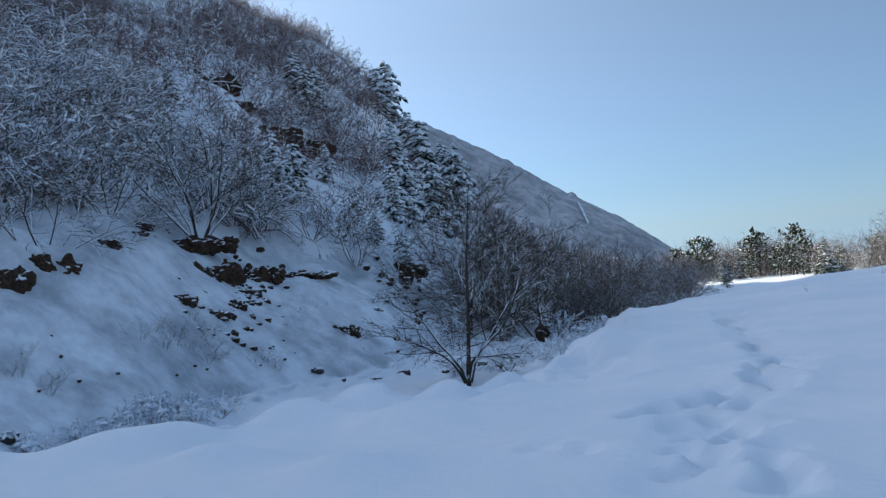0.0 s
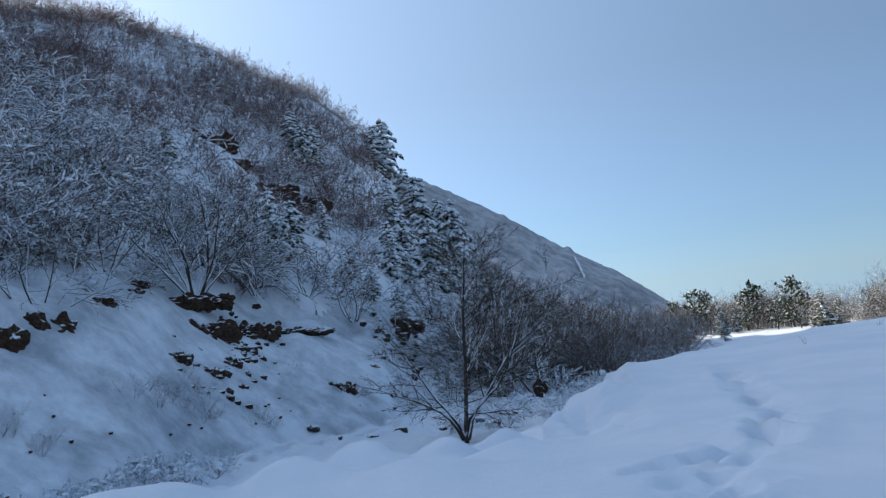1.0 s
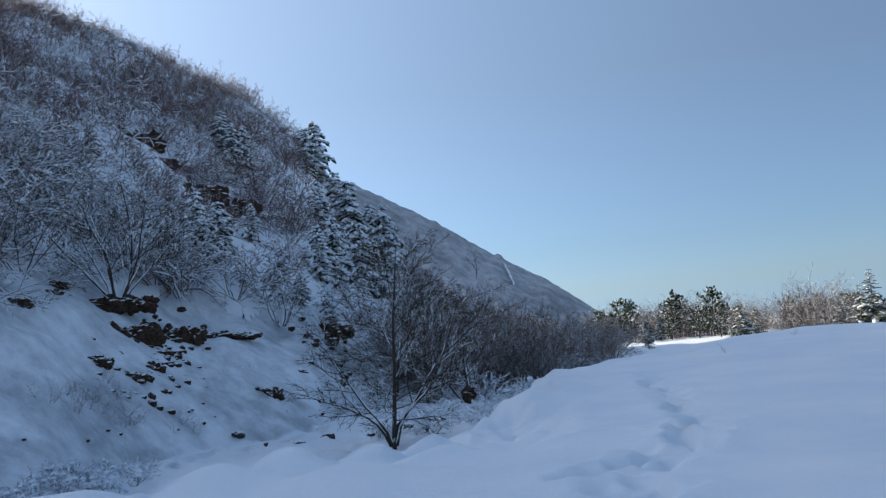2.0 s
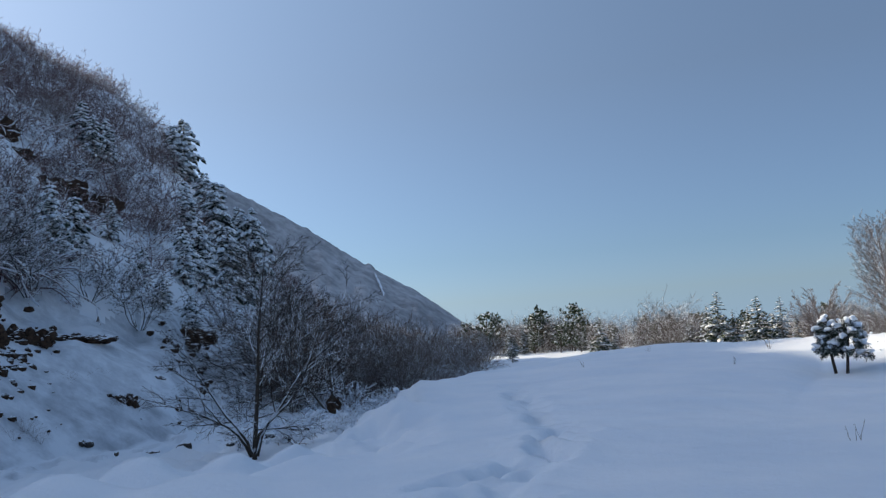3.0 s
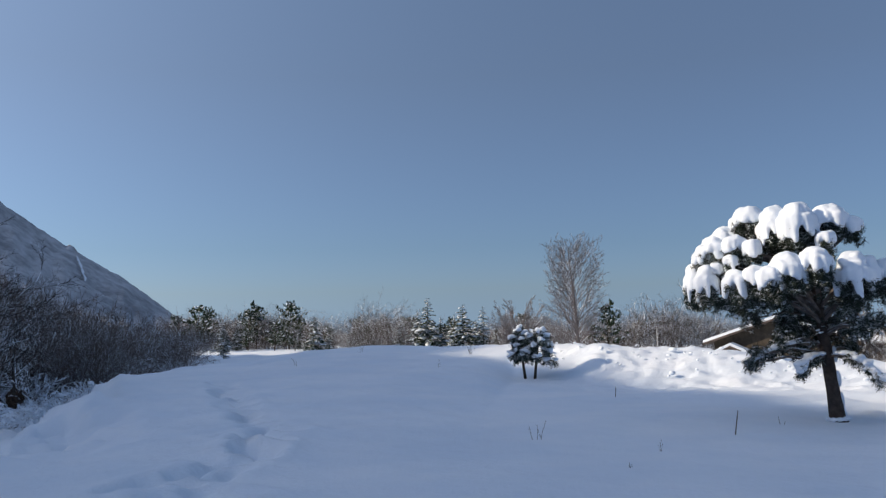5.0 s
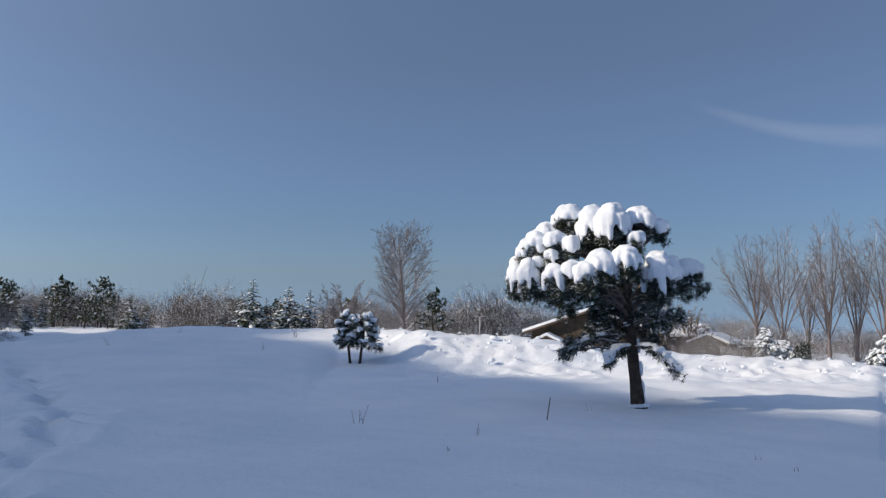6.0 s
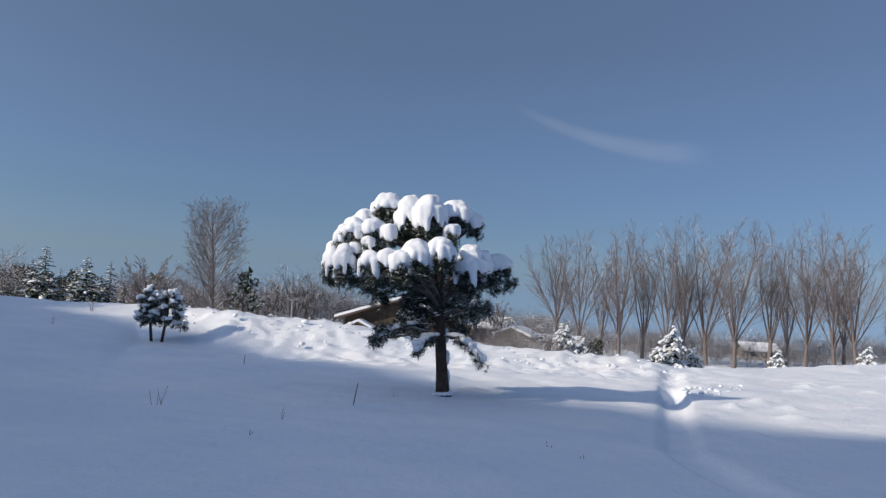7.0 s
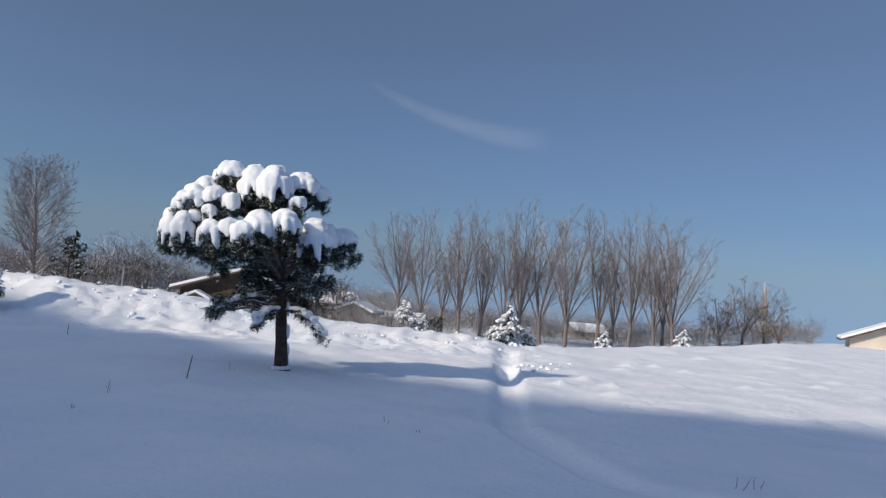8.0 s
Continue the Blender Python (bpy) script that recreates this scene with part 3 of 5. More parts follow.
def bare_tree(name, label, category, seed, m, height, count, spread, r, spec, mat, lift=0.03, bend=0.08, base=0.15, group="", trunk=0.0):
    """A leafless tree: trunk or stems, and the branches they carry."""
    rng = np.random.default_rng(seed)
    top = thing(name, label, category, group, m)
    start = np.zeros(3)
    if trunk:
        s = Shape()
        q = limb(rng, (0, 0, -0.3), (0.02, 0.02, 1), trunk + 0.3, 4, 0.02, 0.05)
        tube(s, q, np.linspace(r * 1.35, r, 5), 8)
        part("trunk", s, mat, top, "", True)
        start = q[-1]
    limbs = Shape()
    for q in stems(rng, height - trunk, count, spread, r, lift, bend, 7, base):
        q = q + start if trunk else q
        rr = r * rng.uniform(0.26, 0.5) if trunk else r * rng.uniform(0.8, 1.1)
        if trunk:
            tube(limbs, q, np.linspace(rr, 0.01, len(q)), 5)
        else:
            s = Shape()
            tube(s, q, np.linspace(rr, rr * 0.22, len(q)), 6)
            part("stem", s, mat, top, "", True)
        branch_out(limbs, rng, q, rr, 0, spec, 0.008 if trunk else 0.010 if mat is M_SNOWBARK else 0.005)
    part("crown", limbs, mat, top)
    return top


SPEC_FINE = [(9, 0.42, 50, 0.13, 0.02, 4, 4), (5, 0.42, 45, 0.14, 0.0, 2, 3), (4, 0.42, 45, 0.14, 0.0, 1, 3)]
SPEC_HEAVY = [(12, 0.42, 50, 0.13, -0.02, 4, 4), (6, 0.42, 46, 0.15, -0.02, 3, 3), (4, 0.42, 48, 0.15, -0.02, 1, 3)]

x, y = at(6.2, 39.0)
bare_tree("broken_tree", "small leafless tree with a broken dark stump at its foot", "tree", 47, pose(x, y, ground_at(x, y)), 3.6, 3, 0.5, 0.075, SPEC_FINE, M_BARK, 0.02)
x, y, z, d = spot(-16.4, 4.9, 20)
bare_tree("hillside_tree", "broad leafless bush-like tree laden with snow above a dirt scarp", "tree", 52, pose(x, y, z - 0.1), 5.6, 13, 0.75, 0.06, SPEC_HEAVY, M_SNOWBARK, -0.03, 0.11)
for b, e, h, seed in ((-26, 4.5, 4.5, 61), (-22, 7.0, 4.2, 62), (-28, 8, 4.5, 63), (-12.5, 5.0, 4.0, 64), (-9.0, 4.5, 3.4, 65), (-6, 2.6, 3.4, 66), (-24, 11, 4, 67), (-19, 12, 4.5, 68)):
    x, y, z, d = spot(b, e, 20)
    bare_tree("snowy_bush", "tall leafless bush thick with snow on the hillside", "bush", seed, pose(x, y, z - 0.1), h, 11, 0.7, 0.032, SPEC_FINE, M_SNOWBARK, -0.06, 0.14, group="hillside bushes")


def conifer(name, label, seed, height, width, boughs, mat, droop=0.35, taper=0.8, snow=0.0):
    """A fir or young pine: trunk, and boughs of drooping sprays with snow on them."""
    rng = np.random.default_rng(seed)
    top = thing(name, label, "tree", "conifers")
    s = Shape()
    q = limb(rng, (0, 0, -0.4), (0, 0, 1), height * 0.97 + 0.4, 6, 0.012, 0.05)
    tube(s, q, np.linspace(height * 0.018, height * 0.003, 7), 6)
    part("trunk", s, M_BARK, top, "", True)
    s, white = Shape(), Shape()
    for k in range(boughs):
        t = 0.06 + 0.93 * (k + rng.random()) / boughs
        a = k * 2.4 + rng.normal(0, 0.35)
        ln = width * 0.5 * (1.02 - t) ** taper * min(1.0, 0.45 + t * 2.2) * rng.uniform(0.65, 1.2) + 0.12
        z0 = t * height
        d = np.array([math.cos(a), math.sin(a), 0.25 - droop * rng.uniform(0.3, 1.0)])
        q = limb(rng, (0, 0, z0), d, ln, 4, 0.05, -droop * 0.25)
        spray(s, q, ln * 0.17)
        for j in range(6):
            i = 1 + j // 2
            side = np.array([-d[1], d[0], 0]) * (1 if j % 2 else -1)
            w = limb(rng, q[i], d * 0.8 + side * rng.uniform(0.6, 1.1) + (0, 0, -0.15), ln * rng.uniform(0.3, 0.5), 2, 0.08, -0.12)
            spray(s, w, ln * 0.13)
        if rng.random() < snow:
            pad(white, rng, q[2] * 0.5 + q[3] * 0.5, q[4] - q[1], ln * rng.uniform(0.36, 0.5), ln * rng.uniform(0.16, 0.26), ln * rng.uniform(0.10, 0.17))
            if rng.random() < 0.6:
                pad(white, rng, q[1] + rng.normal(0, 0.08, 3), q[2] - q[0], ln * 0.3, ln * 0.17, ln * 0.12)
    part("crown", s, mat, top)
    if snow:
        tagged(part("snow_load", white, M_CAP, top, "rounded clumps of snow on the boughs", True), kind="stuff")
    return top


def laden_fir(seed, height, width):
    """A hillside conifer whose boughs hang under lobes of snow, with dark gaps between them."""
    rng = np.random.default_rng(seed)
    top = thing("fir_tree", "dark conifer with drooping boughs laden with snow on the hillside", "tree", "conifers")
    s = Shape()
    q = limb(rng, (0, 0, -0.4), (0, 0, 1), height * 0.96 + 0.4, 6, 0.015, 0.05)
    tube(s, q, np.linspace(height * 0.02, height * 0.004, 7), 6)
    part("trunk", s, M_BARK, top, "", True)
    s, white = Shape(), Shape()
    for k in range(66):
        t = 0.05 + 0.94 * (k + rng.random()) / 66
        a = k * 2.4 + rng.normal(0, 0.5)
        ln = width * 0.5 * (1.03 - t) ** 0.55 * min(1.0, 0.55 + t * 1.6) * rng.uniform(0.5, 1.2) + 0.15
        d = np.array([math.cos(a), math.sin(a), rng.uniform(-0.1, 0.35)])
        b = limb(rng, (0, 0, t * height), d, ln, 4, 0.08, -0.22)
        spray(s, b, ln * 0.16)
        out = np.array([-d[1], d[0], 0])
        for j in range(7):
            i = 1 + j // 2
            i = min(i, 3)
            w = limb(rng, b[i], d * rng.uniform(0.3, 0.9) + out * rng.uniform(0.3, 1.0) * (1 if j % 2 else -1) + (0, 0, -0.3), ln * rng.uniform(0.25, 0.45) + 0.1, 2, 0.1, -0.35)
            spray(s, w, ln * 0.10 + 0.05)
            if rng.random() < 0.62:
                r = rng.uniform(0.10, 0.19) * (0.6 + 0.22 * ln)
                pad(white, rng, w[1] + (0, 0, 0.04), w[2] - w[0], r * 1.7, r, r * 0.95)
        if rng.random() < 0.8:
            r = rng.uniform(0.13, 0.22) * (0.6 + 0.22 * ln)
            pad(white, rng, b[3] + (0, 0, 0.06), b[4] - b[2], r * 2.0, r * 1.1, r)
    part("crown", s, M_GREEN, top)
    tagged(part("snow_load", white, M_CAP, top, "drooping lobes of snow on the boughs", True), kind="stuff")
    return top


def crowned_pine(seed, height, width):
    """A field pine: bare lower trunk, and tufted boughs that make a rounded, broken crown."""
    rng = np.random.default_rng(seed)
    top = thing("pine_tree", "dark green pine with a rounded crown and patches of snow", "tree", "conifers")
    s = Shape()
    q = limb(rng, (0, 0, -0.4), (rng.normal(0, 0.04), 0, 1), height * 0.95 + 0.4, 6, 0.03, 0.04)
    tube(s, q, np.linspace(height * 0.02, height * 0.006, 7), 6)
    part("trunk", s, M_PINEBARK, top, "", True)
    s, white = Shape(), Shape()
    for k in range(34):
        t = 0.22 + 0.76 * (k + rng.random()) / 34
        a = k * 2.4 + rng.normal(0, 0.5)
        ln = width * 0.5 * math.sin(math.pi * min(0.97, 0.30 + 0.62 * t)) * rng.uniform(0.45, 1.15) + 0.2
        i = min(int(t * 6), 5)
        b = limb(rng, q[i] + (q[i + 1] - q[i]) * (t * 6 - i), (math.cos(a), math.sin(a), 0.35), ln, 4, 0.1, 0.04)
        tube(s, b, np.linspace(0.04, 0.015, 5), 3)
        for j in range(13):
            p = b[2 + j % 3] + rng.normal(0, 0.16, 3)
            g = limb(rng, p, rng.normal(0, 0.8, 3) + (0, 0, 0.5), rng.uniform(0.3, 0.7), 2, 0.1, 0.0)
            spray(s, g, rng.uniform(0.12, 0.22))
        if rng.random() < 0.55:
            r = rng.uniform(0.16, 0.34)
            pad(white, rng, b[3] + (0, 0, 0.12), b[4] - b[2], r * 1.5, r, r * 0.6)
    part("crown", s, M_PINE, top)
    tagged(part("snow_load", white, M_CAP, top, "clumps of snow on the boughs", True), kind="stuff")
    return top


def pad(shape, rng, c, way, a, b, h):
    """A rounded clump of snow that lies along a bough."""
    way = way / (np.linalg.norm(way) + 1e-9)
    side = np.cross(way, (0, 0, 1.0))
    side /= np.linalg.norm(side) + 1e-9
    up = np.cross(side, way)
    v, f = [], []
    for i, (zz, rr) in enumerate(((-0.35, 0.75), (0.15, 1.0), (0.65, 0.72), (0.95, 0.28))):
        for j in range(7):
            g = j * 2 * math.pi / 7
            k = rr * rng.uniform(0.85, 1.15)
            v.append(np.asarray(c) + way * (math.cos(g) * k * a) + side * (math.sin(g) * k * b) + up * (zz * h))
    for i in range(3):
        f += [(i * 7 + j, i * 7 + (j + 1) % 7, i * 7 + 7 + (j + 1) % 7, i * 7 + 7 + j) for j in range(7)]
    f += [tuple(21 + j for j in range(7)), tuple(6 - j for j in range(7))]
    shape.add(v, f)


SPRAY = {}


def spray(shape, q, w):
    """A roof-shaped spray of needles along q."""
    n = len(q)
    d = np.gradient(q, axis=0)
    side = np.cross(d, (0, 0, 1.0))
    side /= np.linalg.norm(side, axis=1)[:, None] + 1e-9
    ww = (w * np.array([0.45, 1.0, 0.95, 0.75, 0.2][:n] if n > 3 else [0.6, 1.0, 0.15]))[:, None]
    down = np.array([0, 0, 1.0]) * ww
    v = np.stack([q - side * ww - down * 0.55, q + down * 0.25, q + side * ww - down * 0.55, q - down * 0.5], 1).reshape(-1, 3)
    if n not in SPRAY:
        SPRAY[n] = [(i * 4 + j, i * 4 + (j + 1) % 4, i * 4 + 4 + (j + 1) % 4, i * 4 + 4 + j) for i in range(n - 1) for j in range(4)] + [(0, 3, 2, 1), ((n - 1) * 4, (n - 1) * 4 + 1, (n - 1) * 4 + 2, (n - 1) * 4 + 3)]
    shape.add(v, SPRAY[n])


def place_conifers():
    firs = [laden_fir(70 + k, 8.0, w) for k, w in enumerate((5.6, 6.4, 5.0, 6.0))]
    pines = [crowned_pine(80 + k, 8.0, w) for k, w in enumerate((6.6, 7.4, 5.6))]
    spruces = [conifer("spruce_tree", "narrow dark spruce with snow on its boughs", 86 + k, 8.0, w, 64, M_PINE, 0.3, 0.75, 0.2) for k, w in enumerate((3.8, 5.6, 4.6))]
    laden = laden_fir(95, 8.0, 7.0)
    laden.name = "young_fir"
    tagged(laden, "young fir thickly covered with snow below the poplars")
    used = set()

    def put(kind, x, y, z, h, turn):
        ob = kind if kind not in used else None
        m = pose(x, y, z, 0, 0, turn)
        if ob is None:
            ob = copy_thing(kind, m)
        else:
            used.add(kind)
            ob.matrix_basis = m
        ob.scale = (h / 8.0,) * 3
        return ob

    rng = np.random.default_rng(9)
    # on the hillside: bearing, slope of the foot, slope of the top
    hill = [(-2.9, 12.0, 16.0), (-3.6, 12.6, 15.6), (-3.0, 8.6, 12.0), (-1.0, 7.6, 11.9), (0.5, 6.5, 9.6), (1.4, 5.5, 9.2), (-2.2, 4.8, 8.7), (-0.6, 4.2, 8.2), (-3.2, 5.2, 8.4),
            (-4.6, 3.8, 5.6), (-11.2, 6.7, 10.9), (-9.8, 7.2, 10.4), (-7.6, 8.3, 10.4), (-17.6, 14.0, 16.2), (-7.8, 13.3, 16.0), (-9.3, 14.4, 17.0), (-5.8, 5.6, 7.5), (-2.8, 2.2, 4.2), (0.6, 3.6, 7.0), (-1.8, 10.0, 12.6), (-8.6, 13.6, 16.2)]
    for k, (b, e0, e1) in enumerate(hill):
        x, y, z, d = spot(b, e0, 22)
        h = EYE + d * math.tan(radians(e1)) - z
        KEEP_CLEAR.extend(at(b, d - g) for g in (0, 2))
        put(firs[k % 4], x, y, z - 0.1, max(h, 1.5) * (1.04 if e1 > 11.5 else 1.25), rng.uniform(0, 360))
    # the sunlit tree line beyond the field: bearing, distance, slope of the top
    line = [(15.7, 105, 1.2, 1), (16.9, 100, 1.75, 1), (17.6, 112, 1.5, 1), (18.7, 84, 0.6, 0), (20.2, 104, 1.5, 1), (20.8, 106, 1.75, 1), (23.0, 100, 1.85, 1), (24.7, 92, 1.05, 0), (24.2, 96, 0.7, 0), (25.6, 100, 0.6, 0),
            (31.8, 93, 1.15, 0), (32.5, 92, 1.95, 0), (33.4, 93, 0.8, 0), (34.9, 91, 1.5, 0), (34.3, 95, 0.9, 0), (36.3, 92, 1.35, 0), (35.8, 96, 0.5, 0), (44.8, 84, 1.2, 1), (37.2, 104, 0.3, 0), (30.6, 104, 0.5, 0)]
    for k, (b, d, e, pine) in enumerate(line):
        d += 28 if b < 24.5 and d > 90 else 0
        x, y = at(b, d)
        z = ground_at(x, y)
        put((pines if pine else spruces)[k % 3], x, y, z - 0.1, (EYE + d * math.tan(radians(e)) - z) * 1.13, rng.uniform(0, 360))
    for k in range(34):
        b, d = rng.uniform(15.3, 40.5), rng.uniform(112, 132)
        x, y = at(b, d)
        z = ground_at(x, y)
        put((pines if rng.random() < 0.6 else spruces)[k % 3], x, y, z - 0.1, (EYE + d * math.tan(radians(rng.uniform(0.2, 1.0))) - z) * 1.05, rng.uniform(0, 360))
    for b, d, e in ((66.8, 62, -0.7), (74.0, 33, -0.35), (75.2, 34, -1.7), (80.5, 60, -1.6), (72.9, 34, -1.8), (68.0, 62, -1.5), (85.6, 60, -1.0)):
        x, y = at(b, d)
        z = ground_at(x, y)
        ob = put(laden, x, y, z - 0.1, EYE + d * math.tan(radians(e)) - z, rng.uniform(0, 360))


place_conifers()
hill_brush()
creek_thicket()


def tree_line():
    """Bare trees in the sun beyond the field and behind the bank."""
    rng = np.random.default_rng(33)
    places = []
    tops = ([15, 18, 20, 22, 24, 25.9, 27, 27.9, 29, 29.9, 31, 32.5, 36, 38, 40, 42, 45, 46.4, 48.2, 49.5, 51.2, 53, 58, 62, 66], [1.0, 1.0, 1.1, 1.3, 0.8, 0.5, 1.0, 1.4, 1.1, 1.6, 0.7, 0.4, 0.3, 0.3, 0.6, 0.5, 0.3, 0.4, 1.2, 0.6, 0.3, 0.0, -0.4, -0.6, -0.7])
    for k in range(460):
        b = rng.uniform(15.2, 62)
        d = rng.uniform(132, 150) if b < 24 else rng.uniform(100, 125) if b < 44 else rng.uniform(85, 105)
        x, y = at(b, d)
        z = ground_at(x, y)
        h = EYE + d * math.tan(radians(np.interp(b, *tops))) - z
        places.append((x, y, z - 0.2, max(h, 0.8) / 4.1 * (rng.uniform(0.5, 1.0) if b > 31 and b < 38 else rng.uniform(0.6, 1.15)), rng.uniform(0, 6.3), int(rng.integers(5))))
    for k in range(110):
        b = rng.uniform(15.2, 25)
        d = rng.uniform(128, 146)
        x, y = at(b, d)
        z = ground_at(x, y)
        places.append((x, y, z - 0.2, (EYE + d * math.tan(radians(rng.uniform(0.2, 1.1))) - z) / 4.1, rng.uniform(0, 6.3), int(rng.integers(5))))
    for k in range(150):
        b = rng.uniform(57, 93.5)
        d = rng.uniform(150, 200)
        x, y = at(b, d)
        z = ground_at(x, y)
        places.append((x, y, z - 0.3, rng.uniform(0.6, 1.15), rng.uniform(0, 6.3), int(rng.integers(5))))
    for k in range(60):
        b = rng.uniform(64, 93)
        d = rng.uniform(115, 150)
        x, y = at(b, d)
        z = ground_at(x, y)
        h = EYE + d * math.tan(radians(np.interp(b, [64, 76, 86, 88, 91, 93], [-0.6, -0.4, -0.2, 0.0, -0.2, -0.7]))) - z
        places.append((x, y, z - 0.2, max(h, 0.8) / 4.6 * rng.uniform(0.6, 1.0), rng.uniform(0, 6.3), int(rng.integers(5))))
    for k in range(45):
        b = rng.uniform(57, 68)
        d = rng.uniform(58, 84)
        x, y = at(b, d)
        z = ground_at(x, y)
        places.append((x, y, z - 0.2, max(EYE + d * math.tan(radians(rng.uniform(-1.5, -0.7))) - z, 0.5) / 4.4, rng.uniform(0, 6.3), int(rng.integers(5))))
    scatter("bare_wood", FAR_BUSH, places, M_WOODS, "sunlit leafless woodland edge with frosted crowns", "woodland")


tree_line()

def oval_tree(name, label, seed, m, height, angle, share, r, mat=None, group="field trees", first=0.12, limbs=38, thin=0.012, lift=0.07, lean=0.01, stems_more=(), round_crown=False):
    """A tree with one leader and many fine limbs that sweep up into an oval crown; stems_more: extra stems, as ways and lengths."""
    rng = np.random.default_rng(seed)
    mat = mat or M_BARK_DRY
    top = thing(name, label, "tree", group, m)
    s = Shape()
    q = limb(rng, (0, 0, -0.3), (lean, 0.01, 1), height * 0.92, 8, 0.03, 0.06)
    tube(s, q, np.linspace(r, r * 0.12, 9), 8)
    part("trunk", s, mat, top, "", True)
    s = Shape()
    for k in range(limbs):
        t = first + (0.92 - first) * k / limbs
        i = min(int(t * 8), 7)
        p = q[i] + (q[i + 1] - q[i]) * (t * 8 - i)
        a = k * 2.4 + rng.normal(0, 0.3)
        ln = height * share * (math.sin(math.pi * (0.22 + 0.68 * t)) if round_crown else 1.12 - 0.82 * t) * rng.uniform(0.75, 1.15)
        g = radians(angle * rng.uniform(0.75, 1.2) * (1.15 - 0.5 * t))
        w = limb(rng, p, (math.cos(a) * math.sin(g), math.sin(a) * math.sin(g), math.cos(g)), ln, 5, 0.07, lift)
        rr = r * 0.34 * (1.1 - t)
        tube(s, w, np.linspace(rr, 0.008, 6), 4)
        branch_out(s, rng, w, rr, 0, [(12, 0.36, 34, 0.09, lift * 0.6, 3, 3), (9, 0.45, 34, 0.1, lift * 0.4, 1, 3)], thin)
    for way, ln in stems_more:
        stem = Shape()
        w = limb(rng, (way[0] * 0.4, way[1] * 0.4, -0.2), way, ln, 9, 0.17, 0.0)
        tube(stem, w, np.linspace(r * 0.7, r * 0.1, 10), 7)
        part("stem", stem, mat, top, "", True)
        branch_out(s, rng, w, r * 0.7, 0, [(12, 0.42, 50, 0.12, 0.02, 4, 3), (8, 0.42, 42, 0.12, 0.01, 2, 3), (5, 0.45, 40, 0.1, 0, 1, 3)], thin)
    part("crown", s, mat, top)
    return top


def forked_tree(name, label, seed, m, height, fork, leaders, spread, r, mat, group, lift=0.05, first=0.3, branches=12, share=0.30, angle=26, thin=0.011):
    """A leafless tree whose trunk forks into rising leaders, each with branches and a haze of twigs; spread: least and most lean of the leaders."""
    rng = np.random.default_rng(seed)
    top = thing(name, label, "tree", group, m)
    s = Shape()
    q = limb(rng, (0, 0, -0.4), (0.01, 0.01, 1), height * fork + 0.4, 5, 0.02, 0.03)
    tube(s, q, np.linspace(r * 1.25, r * 0.8, 6), 8)
    part("trunk", s, mat, top, "", True)
    crown = Shape()
    for k in range(leaders):
        a = k * 2.4 + rng.normal(0, 0.25)
        g = radians(spread[0] + (spread[1] - spread[0]) * ((k + 0.5) / leaders) ** 0.8)
        start = q[-1] - (0, 0, height * fork * 0.5 * rng.random() * (k / leaders))
        ln = (height - start[2]) * (1.02 - 0.30 * (k / leaders)) * rng.uniform(0.9, 1.03)
        w = limb(rng, start, (math.cos(a) * math.sin(g), math.sin(a) * math.sin(g), math.cos(g)), ln, 8, 0.05, lift)
        rr = r * 0.52 * (1.1 - 0.5 * k / leaders)
        limb_shape = Shape()
        tube(limb_shape, w, np.linspace(rr, 0.012, 9), 6)
        part("leader", limb_shape, mat, top, "", True)
        for j in range(branches):
            t = first + (0.97 - first) * (j + rng.random()) / branches
            i = min(int(t * 8), 7)
            p = w[i] + (w[i + 1] - w[i]) * (t * 8 - i)
            d = (w[i + 1] - w[i]) / np.linalg.norm(w[i + 1] - w[i])
            side = np.cross(d, rng.normal(0, 1, 3))
            side /= np.linalg.norm(side)
            an = radians(angle * rng.uniform(0.7, 1.3))
            b = limb(rng, p, d * math.cos(an) + side * math.sin(an), ln * share * (1.2 - 0.75 * t) * rng.uniform(0.7, 1.2), 4, 0.07, lift)
            br = max(rr * (1 - t) * 0.5, 0.016)
            tube(crown, b, np.linspace(br, 0.010, 5), 3)
            branch_out(crown, rng, b, br, 0, [(8, 0.5, angle * 1.15, 0.09, lift * 0.5, 2, 3), (3, 0.5, angle * 1.2, 0.09, 0.0, 1, 3)], thin)
    part("crown", crown, mat, top)
    return top


for b, d, e, seed, leaders, spread, fork in ((38.8, 96, 2.5, 92, 11, (6, 50), 0.12), (37.9, 104, 1.3, 93, 10, (6, 50), 0.12)):
    x, y = at(b, d)
    z = ground_at(x, y)
    forked_tree("bare_tree", "tall leafless tree with an oval crown of fine branches", seed, pose(x, y, z, 0, 0, -b), EYE + d * math.tan(radians(e)) - z, fork, leaders, spread, 0.2, M_POPLAR, "field trees", 0.014, 0.16, 15, 0.27, 28, 0.012)
for b, d, e, seed in ((87.9, 112, 1.5, 94), (89.3, 118, 2.5, 95), (90.6, 122, 2.3, 96), (91.5, 112, 0.4, 97), (59.9, 70, 1.2, 98), (62.0, 74, 0.6, 99)):
    x, y = at(b, d)
    z = ground_at(x, y)
    forked_tree("field_oak", "dark spreading leafless tree with crooked snowy limbs", seed, pose(x, y, z, 0, 0, seed * 40), EYE + d * math.tan(radians(e)) - z, 0.12, 8, (8, 62), 0.2, M_BARK_DRY, "field trees", 0.03, 0.2, 10, 0.42, 44, 0.014)

